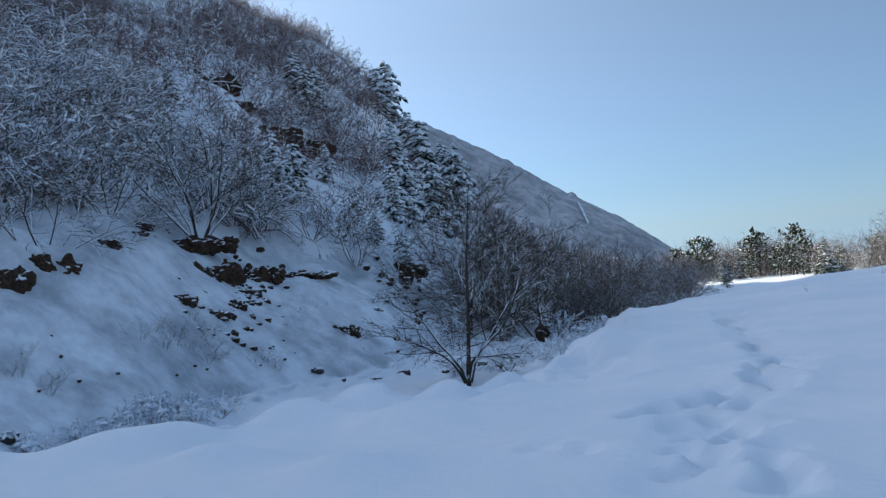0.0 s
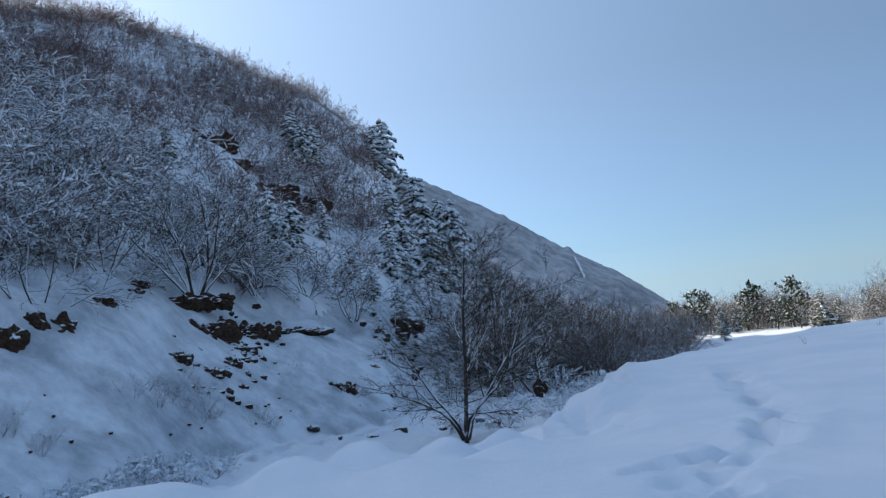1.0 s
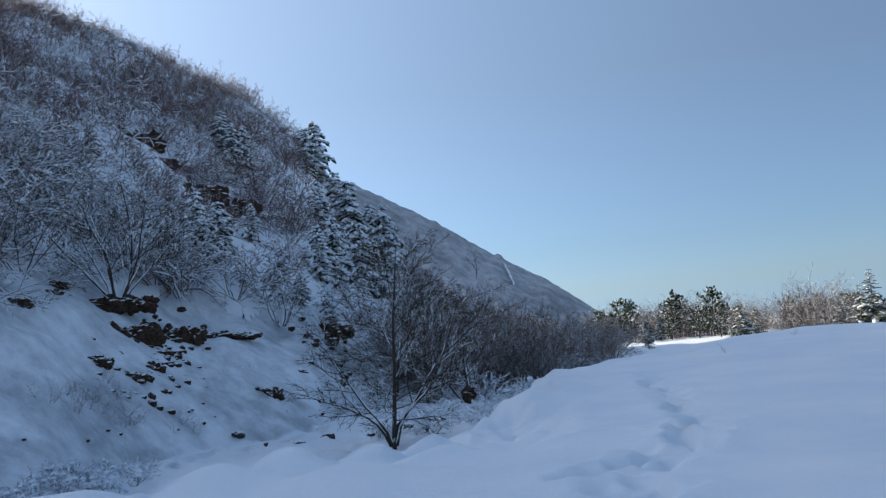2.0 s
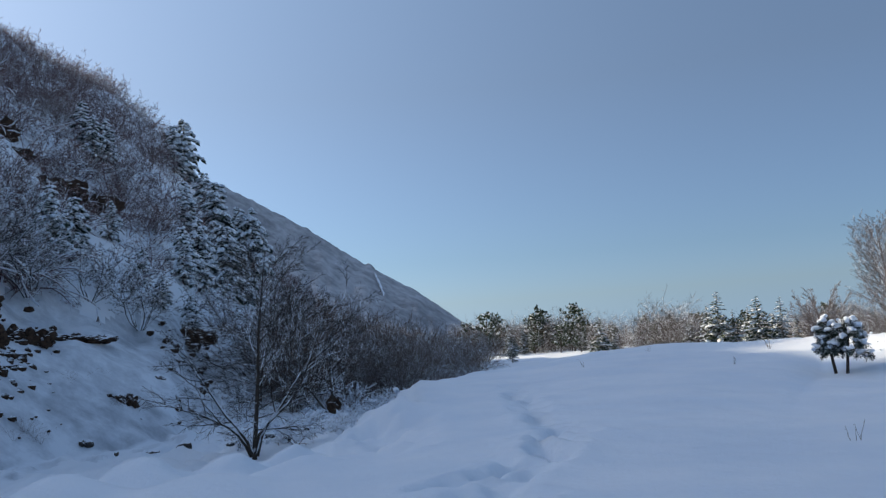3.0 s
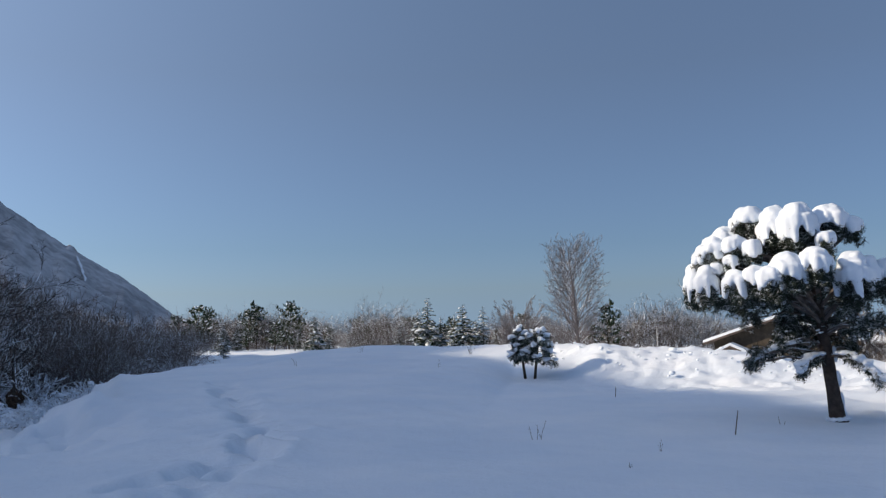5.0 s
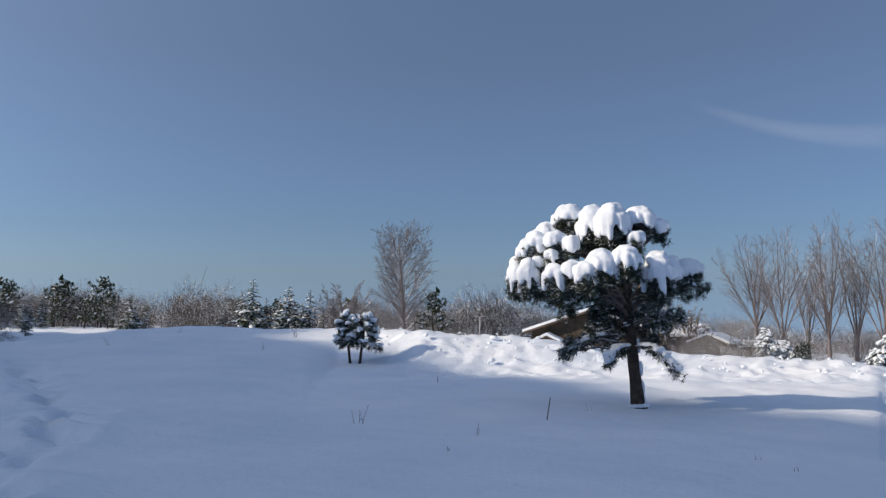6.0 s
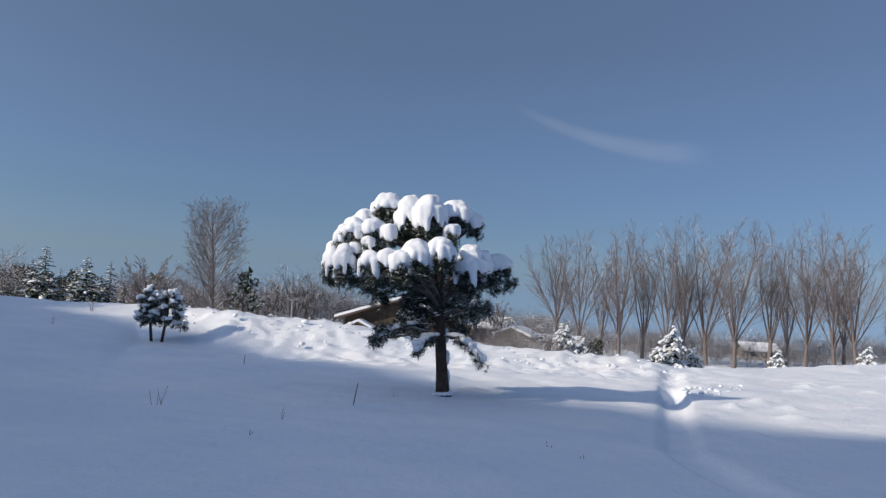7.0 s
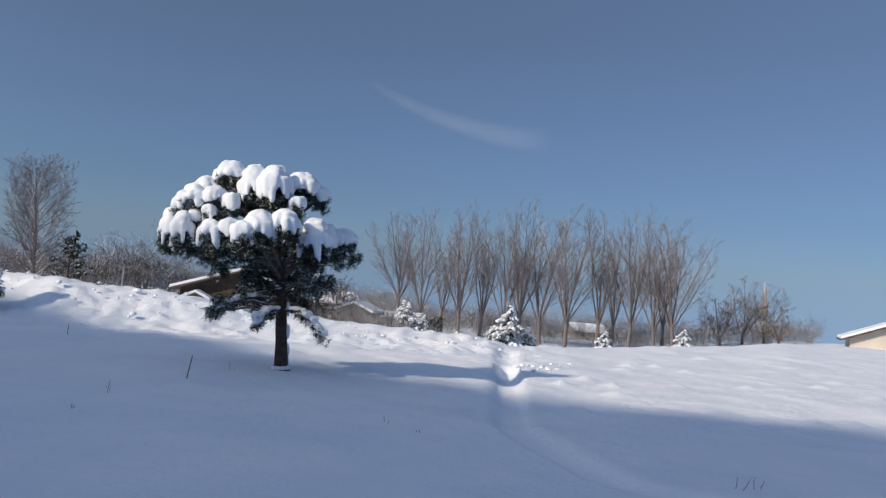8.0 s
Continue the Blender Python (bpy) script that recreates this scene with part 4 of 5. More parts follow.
x, y = at(42.8, 84)
oval_tree("bare_tree", "tall leafless tree with an egg-shaped crown of fine branches", 91, pose(x, y, ground_at(x, y), 0, 0, 20), EYE + 84 * math.tan(radians(6.3)) - ground_at(x, y), 50, 0.44, 0.2, M_POPLAR, limbs=74, lift=0.035, thin=0.011, first=0.05, round_crown=True)
x, y = at(0.9, 25.4)
oval_tree("creek_tree", "leafless multi-stemmed tree with snow along its branches", 41, pose(x, y, ground_at(x, y)), 6.7, 76, 0.42, 0.08, M_BARK, "creek trees", 0.14, 44, 0.0065, 0.012, 0.12,
          [((-0.08, -0.06, 1.0), 4.4), ((0.14, 0.08, 1.0), 5.6), ((0.2, -0.05, 1.0), 5.0), ((-0.22, 0.0, 1.0), 3.4)], True)
for b, d, h, seed in ((3.4, 43, 6.2, 43), (4.9, 48, 6.6, 44), (2.4, 50, 6.6, 45), (6.6, 52, 5.8, 46), (1.4, 44, 5.0, 48)):
    x, y = at(b, d)
    oval_tree("valley_tree", "bare dark tree in the creek valley", seed, pose(x, y, ground_at(x, y)), h, 58, 0.42, 0.10, M_BARK, "creek trees", 0.2, 26, 0.008, 0.03, 0.05, (), True)


def poplars():
    """The row of bare poplars along the far edge of the field."""
    kinds = [forked_tree("poplar_tree", "tall leafless poplar whose trunk forks into steep brush-like limbs", 100 + k, None, 16.0, fork, leaders, spread, 0.23, M_POPLAR, "poplar row", 0.012, 0.16, 15, 0.33, 27, 0.0095)
             for k, (fork, leaders, spread) in enumerate(((0.18, 8, (4, 31)), (0.15, 7, (4, 27)), (0.20, 9, (4, 34)), (0.18, 6, (2, 23))))]
    row = [(66.2, 5.4, 2), (67.85, 5.5, 1), (70.5, 5.8, 0), (72.0, 5.5, 3), (73.5, 5.9, 1), (74.7, 6.3, 0), (76.1, 6.7, 1), (77.85, 6.4, 2), (79.95, 6.5, 3), (82.1, 6.3, 0), (83.75, 6.2, 1), (85.0, 6.2, 2), (81.0, 4.6, 3), (69.3, 3.9, 3), (84.3, 5.0, 3)]
    rng = np.random.default_rng(5)
    used = set()
    for k, (b, e, kind) in enumerate(row):
        d = (100 if k < 12 else 112) + rng.uniform(-2, 2)
        x, y = at(b, d)
        z = ground_at(x, y)
        h = EYE + d * math.tan(radians(e)) - z
        m = pose(x, y, z, 0, 0, -b) @ pose(0, 0, 0, 0, rng.uniform(-2, 2), 0) @ pose(0, 0, 0, 0, 0, rng.uniform(0, 360))
        ob = copy_thing(kinds[kind], m) if kind in used else kinds[kind]
        used.add(kind)
        ob.matrix_basis = m
        ob.scale = (h / 16.0,) * 3


poplars()


# ---- rocks and bare earth ----
def lump(shape, rng, c, size, turn=0.0, rough=0.35, level=2):
    bm = bmesh.new()
    bmesh.ops.create_icosphere(bm, subdivisions=level, radius=1.0)
    off = Vector(rng.uniform(-50, 50, 3))
    co, si = math.cos(turn), math.sin(turn)
    vs = []
    for v in bm.verts:
        k = 1 + rough * noise.noise(v.co * 1.3 + off) + rough * 0.6 * noise.noise(v.co * 3.1 + off)
        p = (v.co.x * k * size[0], v.co.y * k * size[1], v.co.z * k * size[2])
        vs.append((p[0] * co - p[1] * si + c[0], p[0] * si + p[1] * co + c[1], p[2] + c[2]))
    shape.add(vs, [[v.index for v in f.verts] for f in bm.faces])
    bm.free()


def stones():
    rng = np.random.default_rng(17)
    # bearing, slope, width, height in metres
    creek = [(2.0, -5.3, 0.42, 0.28), (3.0, -5.5, 0.38, 0.2), (4.6, -5.0, 0.45, 0.2), (-3.5, -5.4, 0.4, 0.24), (-5.4, -5.5, 0.35, 0.08), (-9.2, -4.7, 0.3, 0.2), (-9.6, -4.6, 0.2, 0.16), (-0.6, -5.5, 0.3, 0.1), (-7.6, -5.4, 0.12, 0.1),
             (-20, 0.1, 0.3, 0.2), (-28.5, -6.6, 0.4, 0.2), (-27.6, -7.0, 0.4, 0.15)]
    for b, e, w, h in creek:
        x, y, z, d = spot(b, e, 14)
        s = Shape()
        lump(s, rng, (0, 0, 0), (w * 0.6, w * 0.45, h * 0.75), rng.uniform(0, 6))
        ob = part("boulder", s, M_ROCK, None)
        ob.location = (x, y, z + h * 0.1)
        tagged(ob, "dark wet boulder capped with snow in the creek bed", "rock", "creek boulders")
    banks = [(-16.0, 2.5, 1.7, 1.0, 3), (-12.4, 2.1, 1.3, 0.9, 3), (-9.3, 1.9, 1.9, 0.4, 4), (-26.6, 3.5, 2.2, 0.9, 4), (-28.3, 2.9, 1.2, 0.8, 3), (-2.8, 1.6, 1.9, 0.9, 4), (-16.2, 4.4, 2.2, 0.7, 4), (-7.3, -2.2, 1.0, 0.6, 3), (-5.4, -1.0, 0.7, 0.5, 2),
             (-11.4, 11.7, 3.4, 1.1, 4), (-9.0, 10.5, 2.8, 1.0, 4), (-15.6, 15.0, 4.0, 1.8, 4), (-14.0, 13.6, 2.6, 1.0, 3), (-17.9, 0.9, 0.8, 0.45, 2), (-20.4, 5.5, 0.7, 0.35, 2), (-19.7, 6.0, 0.5, 0.25, 2), (-22.5, 5.0, 0.9, 0.35, 3), (-15.9, -0.3, 0.9, 0.5, 3), (-14.6, 0.2, 0.7, 0.6, 3)]
    for b, e, w, h, n in banks:
        x, y, z, d = spot(b, e, 18)
        s = Shape()
        for k in range(n):
            u = (k + 0.5) / n - 0.5
            w = w if k else w * 1.25
            lump(s, rng, (u * w, rng.uniform(-0.1, 0.1), u * rng.uniform(-0.4, 0.1) * w * 0.5), (w / n * rng.uniform(0.6, 0.85), 0.35, h * rng.uniform(0.4, 0.6)), 0, 0.6, 3)
        ob = part("earth_scarp", s, M_EARTH, None)
        ob.matrix_basis = pose(x, y, z, 0, 0, -b)
        tagged(ob, "broken scarp of dark brown earth under overhanging snow", "earth bank", "earth scarps")
    s = Shape()
    for _ in range(210):
        b, e = rng.normal(-14.4, 1.9), rng.normal(0.5, 1.3)
        x, y, z, d = spot(b, e, 18)
        w = rng.uniform(0.05, 0.24)
        lump(s, rng, (x, y, z + w * 0.2), (w, w, w * 0.8), 0, 0.4, 1)
    for _ in range(60):
        b, e = rng.normal(-3.0, 0.9), rng.normal(0.2, 1.4)
        x, y, z, d = spot(b, e, 18)
        w = rng.uniform(0.06, 0.25)
        lump(s, rng, (x, y, z + w * 0.2), (w, w, w * 0.8), 0, 0.4, 1)
    for _ in range(50):
        b, e = rng.uniform(-28, -6), rng.uniform(-4, 2)
        x, y, z, d = spot(b, e, 18)
        w = rng.uniform(0.03, 0.08)
        lump(s, rng, (x, y, z + w * 0.2), (w, w, w * 0.8), 0, 0.4, 1)
    tagged(part("scree", s, M_EARTH), "small dark clods and stones scattered on the snowy slope", "stones", kind="stuff")
    # clods of snow on the cut bank, and along the ridge thrown up beside the trodden track
    s = Shape()
    for k in range(110):
        b = rng.uniform(39.5, 74)
        rc = np.interp(b, CREST_B, CREST_R)
        x, y = at(b, rc - rng.uniform(0.2, 4.2) * (0.6 + 0.4 * rng.random()))
        w = rng.uniform(0.02, 0.055) * (2.2 if rng.random() < 0.08 else 1.0)
        lump(s, rng, (x, y, ground_at(x, y) + w * 0.05), (w * rng.uniform(1, 1.9), w, w * 0.8), rng.uniform(0, 3), 0.5, 1)
    for k in range(32):
        t = rng.random()
        x, y, z, d = spot(74.7 + 3.9 * t, -4.7 + 0.4 * t + rng.normal(0, 0.12), 8.0)
        w = rng.uniform(0.025, 0.075) * (1.1 - 0.6 * t)
        lump(s, rng, (x, y, z + w * 0.1), (w * 1.6, w, w * 0.8), rng.uniform(0, 3), 0.4, 1)
    tagged(part("snow_clods", s, M_CAP, None, "", True), "broken clods of snow on the cut bank and beside the track", "snow", kind="stuff")
    x, y = at(6.2, 39.0)
    s = Shape()
    lump(s, rng, (0.05, 0, 0.25), (0.32, 0.3, 0.45), 0, 0.5, 3)
    ob = tagged(part("tree_stump", s, M_EARTH), "dark broken stump beside a small bare tree", "stump")
    ob.location = (x, y, ground_at(x, y))


stones()

# ---- the snow-laden pine on the field ----
BALL = []


def blob(shape, c, r, squash=1.0, level=2):
    if not BALL:
        bm = bmesh.new()
        bmesh.ops.create_icosphere(bm, subdivisions=2, radius=1.0)
        BALL.extend([np.array([v.co[:] for v in bm.verts]), [tuple(v.index for v in f.verts) for f in bm.faces]])
        bm.free()
    shape.add(BALL[0] * (r, r, r * squash) + np.asarray(c), BALL[1])


def needles(shape, rng, c, r, count, droop=0.3):
    """A tuft: thin blades that stand out from one point."""
    d = rng.normal(0, 1, (count, 3)) + (0, 0, -droop)
    d /= np.linalg.norm(d, axis=1)[:, None]
    s = np.cross(d, rng.normal(0, 1, (count, 3)))
    s /= np.linalg.norm(s, axis=1)[:, None]
    w = 0.06 * r
    ln = r * rng.uniform(0.7, 1.2, (count, 1))
    v = np.stack([c - s * w, c + s * w, c + d * ln + s * w * 0.4, c + d * ln - s * w * 0.4], 1).reshape(-1, 3)
    shape.add(v, [(4 * k, 4 * k + 1, 4 * k + 2, 4 * k + 3) for k in range(count)])


def snow_object(name, shape, parent, voxel, label=""):
    ob = part(name, shape, M_CAP, parent, label, True)
    rm = ob.modifiers.new("melt", "REMESH")
    rm.mode, rm.voxel_size, rm.use_smooth_shade = "VOXEL", voxel, True
    sm = ob.modifiers.new("smooth", "SMOOTH")
    sm.factor, sm.iterations = 0.5, 3
    return ob


def laden_pine():
    rng = np.random.default_rng(77)
    bearing, dist = 58.7, 15.2
    x, y = at(bearing, dist)
    m = pose(x, y, ground_at(x, y), 0, 0, -bearing) @ pose(0, 0, 0, 0, -4.5, 0)
    pine = thing("snow_laden_pine", "dark green pine bowed under thick snow on the field", "tree", "", m)
    # trunk with a flared foot
    s = Shape()
    q = np.array([(0.02, 0, -0.2), (0.0, 0, 0.08), (-0.01, 0, 0.5), (-0.02, 0, 1.0), (-0.03, 0.02, 1.7), (-0.03, 0, 2.4), (-0.12, 0.05, 3.0), (-0.3, 0.05, 3.4)])
    tube(s, q, [0.19, 0.135, 0.105, 0.10, 0.085, 0.07, 0.045, 0.015], 12)
    part("trunk", s, plain("pine_bark", (0.035, 0.026, 0.022), (0.11, 0.08, 0.065), 9.0, 0.9, 0.8), pine, "", True)
    s = Shape()
    for a, zz in ((-1.1, 0.35), (-1.0, 0.7), (-1.2, 1.1), (-0.9, 0.12)):
        blob(s, (math.sin(a + 2.6) * 0.1, math.cos(a + 2.6) * 0.1, zz), 0.045, 3.5)
    for k in range(9):
        a = k * 0.7
        blob(s, (math.cos(a) * 0.15, math.sin(a) * 0.15, 0.05), 0.06, 0.7)
    snow_object("trunk_snow", s, pine, 0.02, "snow stuck to the bark")
    # boughs: sideways, away, height of the snow's top, half width, half depth, drop to the rim, fall of the fringe
    crown = [(-0.94, 0.10, 3.78, 0.27, 0.28, 0.25, 0.18), (-0.52, -0.15, 3.70, 0.24, 0.28, 0.37, 0.30), (-0.16, -0.35, 3.67, 0.26, 0.30, 0.30, 0.44), (0.32, 0.00, 3.61, 0.27, 0.28, 0.26, 0.24), (0.64, 0.05, 3.36, 0.12, 0.16, 0.16, 0.12), (-0.24, 0.60, 3.64, 0.45, 0.40, 0.35, 0.20), (0.21, -0.45, 3.11, 0.10, 0.14, 0.11, 0.24), (-0.92, -0.50, 3.13, 0.11, 0.15, 0.11, 0.28)]
    shoulder = [(-1.37, 0.10, 3.49, 0.22, 0.26, 0.23, 0.16), (-1.56, -0.15, 3.32, 0.22, 0.28, 0.24, 0.26), (-1.19, -0.40, 3.26, 0.16, 0.22, 0.16, 0.22), (-1.77, -0.05, 3.14, 0.14, 0.22, 0.18, 0.22), (-1.95, 0.00, 2.90, 0.15, 0.22, 0.28, 0.34), (-1.71, -0.45, 2.82, 0.15, 0.22, 0.28, 0.32), (-1.26, -0.55, 2.92, 0.08, 0.14, 0.10, 0.22), (-1.52, 0.55, 3.13, 0.36, 0.40, 0.25, 0.30), (-2.04, 0.20, 2.72, 0.11, 0.20, 0.22, 0.28), (-1.53, -0.30, 2.86, 0.09, 0.15, 0.12, 0.24)]
    skirt = [(-1.21, -0.75, 2.66, 0.17, 0.22, 0.22, 0.26), (-0.90, -0.80, 2.68, 0.12, 0.20, 0.14, 0.26), (-0.40, -0.95, 2.82, 0.25, 0.26, 0.28, 0.22), (0.02, -0.90, 2.85, 0.22, 0.26, 0.25, 0.22), (-0.66, -1.00, 2.64, 0.17, 0.22, 0.16, 0.28), (0.55, -0.45, 2.74, 0.24, 0.30, 0.36, 0.36), (0.79, -0.10, 2.66, 0.15, 0.26, 0.30, 0.24), (1.09, 0.35, 2.61, 0.22, 0.26, 0.21, 0.12), (0.57, 0.75, 2.60, 0.40, 0.40, 0.27, 0.15), (-0.52, 0.95, 2.60, 0.54, 0.40, 0.27, 0.15)]
    for u, w, top, hw, hd, drop, fall in crown + shoulder + skirt:
        hw, hd, drop, fall = hw * 1.06, hd * 1.05, drop * 1.1, fall + 0.03
        wood, green, snow = Shape(), Shape(), Shape()
        t0 = np.array((-0.02, 0.0, max(1.2, top - 0.85 - 0.2 * rng.random())))
        tip = np.array((u, w, top - drop - 0.05))
        tube(wood, np.array([t0, t0 * 0.5 + tip * 0.5 + (0, 0, 0.1), tip * 0.9 + t0 * 0.1, tip]), [0.04, 0.03, 0.02, 0.008], 5)
        b = part("bough", wood, M_BARK_DRY, pine)
        # a smooth domed cap
        for _ in range(int(30 + 420 * hw * hd)):
            a, rr = rng.uniform(0, 6.28), math.sqrt(rng.random())
            blob(snow, (u + math.cos(a) * rr * (hw - 0.05), w + math.sin(a) * rr * (hd - 0.05), top - 0.085 - max(drop - 0.08, 0.02) * rr ** 3.4 - 0.03 * math.sin(5 * a + 9 * u) * rr), rng.uniform(0.075, 0.095), 0.95)
        # a curtain of lobes that hangs from its rim
        lobes = max(7, int(3.4 * (hw + hd) / 0.10))
        swing = rng.uniform(0, 6.28, 2)
        for k in range(lobes):
            a = 6.28 * (k + rng.random() * 0.8) / lobes
            px, py = u + math.cos(a) * hw * 0.95, w + math.sin(a) * hd * 0.95
            ln = fall * (0.58 + 0.26 * math.sin(3 * a + swing[0]) + 0.16 * math.sin(7 * a + swing[1])) * rng.uniform(0.45, 1.25)
            r = rng.uniform(0.045, 0.092)
            for g in np.linspace(0, 1, 3 + int(ln / 0.05)):
                blob(snow, (px + math.cos(a) * 0.03 * g, py + math.sin(a) * 0.03 * g, top - drop + 0.03 - ln * g), r * (1 - 0.30 * g ** 2), 1.1)
            for _ in range(2):
                needles(green, rng, np.array((px, py, top - drop - ln - 0.02)) + rng.normal(0, 0.035, 3), 0.075, 22)
        for _ in range(int(60 * hw * hd / 0.08)):
            a, rr = rng.uniform(0, 6.28), math.sqrt(rng.random())
            c = np.array((u + math.cos(a) * rr * hw * 0.95, w + math.sin(a) * rr * hd * 0.95, top - drop * (0.7 + 0.3 * rr) - rng.uniform(0.08, 0.10 + 0.8 * fall + 0.06)))
            for _ in range(4):
                needles(green, rng, c + rng.normal(0, 0.04, 3), 0.075, 16)
        part("needles", green, M_GREEN, b)
        snow_object("snow_cap", snow, b, 0.026, "thick white snow drooping in lobes")
    # the inner crown and the low boughs
    inner = [(-1.05, 0.00, 3.33, 0.22), (-1.36, 0.10, 2.83, 0.30), (-0.62, 0.20, 3.03, 0.34), (-2.00, 0.00, 2.32, 0.17), (-1.75, -0.20, 2.22, 0.22), (-1.50, -0.10, 2.12, 0.15), (-1.20, -0.30, 2.02, 0.26), (-1.10, -0.10, 1.82, 0.17), (-0.61, -0.30, 2.17, 0.34), (-0.30, 0.20, 1.87, 0.36), (0.13, 0.10, 2.27, 0.30), (0.44, -0.20, 1.87, 0.30), (0.98, 0.00, 2.07, 0.22), (1.26, -0.10, 2.02, 0.15), (0.59, -0.30, 1.51, 0.26), (0.84, -0.20, 1.57, 0.14), (-0.40, 0.10, 1.46, 0.34), (-0.69, -0.20, 1.36, 0.24), (0.20, 0.30, 1.41, 0.32)]
    inner += [(0.36, 0.10, 3.13, 0.14), (0.68, 0.10, 3.18, 0.11), (-0.60, 0.30, 1.67, 0.26), (-1.03, -0.50, 1.21, 0.13), (-1.20, -0.55, 1.08, 0.09), (0.04, 0.40, 1.77, 0.32), (-1.51, 0.20, 2.52, 0.20), (-0.27, 0.10, 2.52, 0.34), (-0.29, 0.10, 1.21, 0.20), (0.35, 0.10, 1.16, 0.18), (-0.90, -0.50, 2.12, 0.20)]
    dust = Shape()
    for u, w, h, r in inner:
        wood, green = Shape(), Shape()
        tube(wood, [(-0.02, 0, h - 0.1), (u * 0.5, w * 0.5, h + 0.05), (u * 0.9, w * 0.9, h), (u * 1.02, w * 1.02, h - 0.04)], [0.03, 0.022, 0.015, 0.006], 5)
        b = part("bough", wood, M_BARK_DRY, pine)
        for _ in range(int(70 * (r / 0.4) ** 2) + 6):
            p = np.array((u, w, h)) + rng.normal(0, 0.45, 3) * r
            for _ in range(4):
                needles(green, rng, p + rng.normal(0, 0.035, 3), 0.075, 16)
        part("needles", green, M_GREEN, b)
        for _ in range(int(26 * (r / 0.4) ** 2)):
            p = np.array((u, w, h)) + rng.normal(0, 0.5, 3) * r
            for _ in range(3):
                blob(dust, p + rng.normal(0, 0.025, 3) * (1, 1, 0.4), rng.uniform(0.014, 0.03), 0.6, 1)
    tagged(part("snow_dusting", dust, M_CAP, pine, "", True), "small clots of snow caught in the needles", kind="stuff")
    low = [[(-0.02, 0.00, 1.08), (-0.21, -0.30, 1.09), (-0.37, -0.45, 0.99), (-0.46, -0.50, 0.82)], [(0.01, 0.00, 1.08), (0.29, -0.30, 1.08), (0.53, -0.42, 0.90), (0.73, -0.50, 0.59)], [(-0.10, 0.00, 1.31), (-0.69, -0.25, 1.31), (-1.03, -0.40, 1.14), (-1.26, -0.45, 1.04)]]
    for q in low:
        q = np.array(q)
        wood, green, snow = Shape(), Shape(), Shape()
        tube(wood, q, [0.035, 0.028, 0.02, 0.008], 6)
        b = part("bough", wood, M_BARK_DRY, pine)
        for _ in range(90):
            t = rng.uniform(0.6, 2.99)
            i = int(t)
            p = q[i] * (1 - t + i) + q[i + 1] * (t - i)
            needles(green, rng, p + rng.normal(0, 0.045, 3) - (0, 0, 0.05), 0.075, 18)
            blob(snow, p + (rng.normal(0, 0.04), rng.normal(0, 0.04), 0.045), rng.uniform(0.035, 0.065), 0.7)
        part("needles", green, M_GREEN, b)
        snow_object("snow_cap", snow, b, 0.022)


laden_pine()


def young_pine(b, d, height, lean, seed, width):
    """A waist-high pine with a snow pad on each bough."""
    rng = np.random.default_rng(seed)
    x, y = at(b, d)
    top = thing("young_pine", "small pine with rounded pads of snow on every bough", "tree", "young pines", pose(x, y, ground_at(x, y), 0, 0, -b) @ pose(0, 0, 0, 0, lean, 0))
    s = Shape()
    tube(s, [(0, 0, -0.2), (0, 0, 0.4), (0.02, 0, height * 0.7), (0, 0, height * 0.97)], [0.05, 0.042, 0.028, 0.01], 7)
    part("trunk", s, M_PINEBARK, top, "", True)
    for k in range(17):
        t = 0.36 + 0.63 * (k + rng.random() * 0.6) / 17
        a = k * 2.4
        ln = width * (1.05 - t) ** 0.5 * rng.uniform(0.7, 1.1)
        z = height * t
        tip = np.array((math.cos(a) * ln, math.sin(a) * ln, z + 0.02))
        wood, green, snow = Shape(), Shape(), Shape()
        tube(wood, [(0, 0, z - 0.04), tip * 0.6 + (0, 0, 0.4 * z), tip], [0.014, 0.01, 0.004], 4)
        bough = part("bough", wood, M_BARK_DRY, top)
        for _ in range(26):
            g = rng.uniform(0.35, 1.1)
            p = np.array((tip[0] * g, tip[1] * g, z)) + rng.normal(0, 0.05, 3)
            needles(green, rng, p - (0, 0, 0.05), 0.11, 16, 0.3)
        for _ in range(12):
            g = rng.uniform(0.4, 1.1)
            blob(snow, np.array((tip[0] * g, tip[1] * g, z + 0.05)) + rng.normal(0, 0.04, 3), rng.uniform(0.045, 0.08), 0.7)
        part("needles", green, M_GREEN, bough)
        snow_object("snow_pad", snow, bough, 0.03)


young_pine(39.1, 26.6, 1.65, -7, 201, 0.56)
young_pine(39.75, 26.4, 1.6, 6, 202, 0.86)


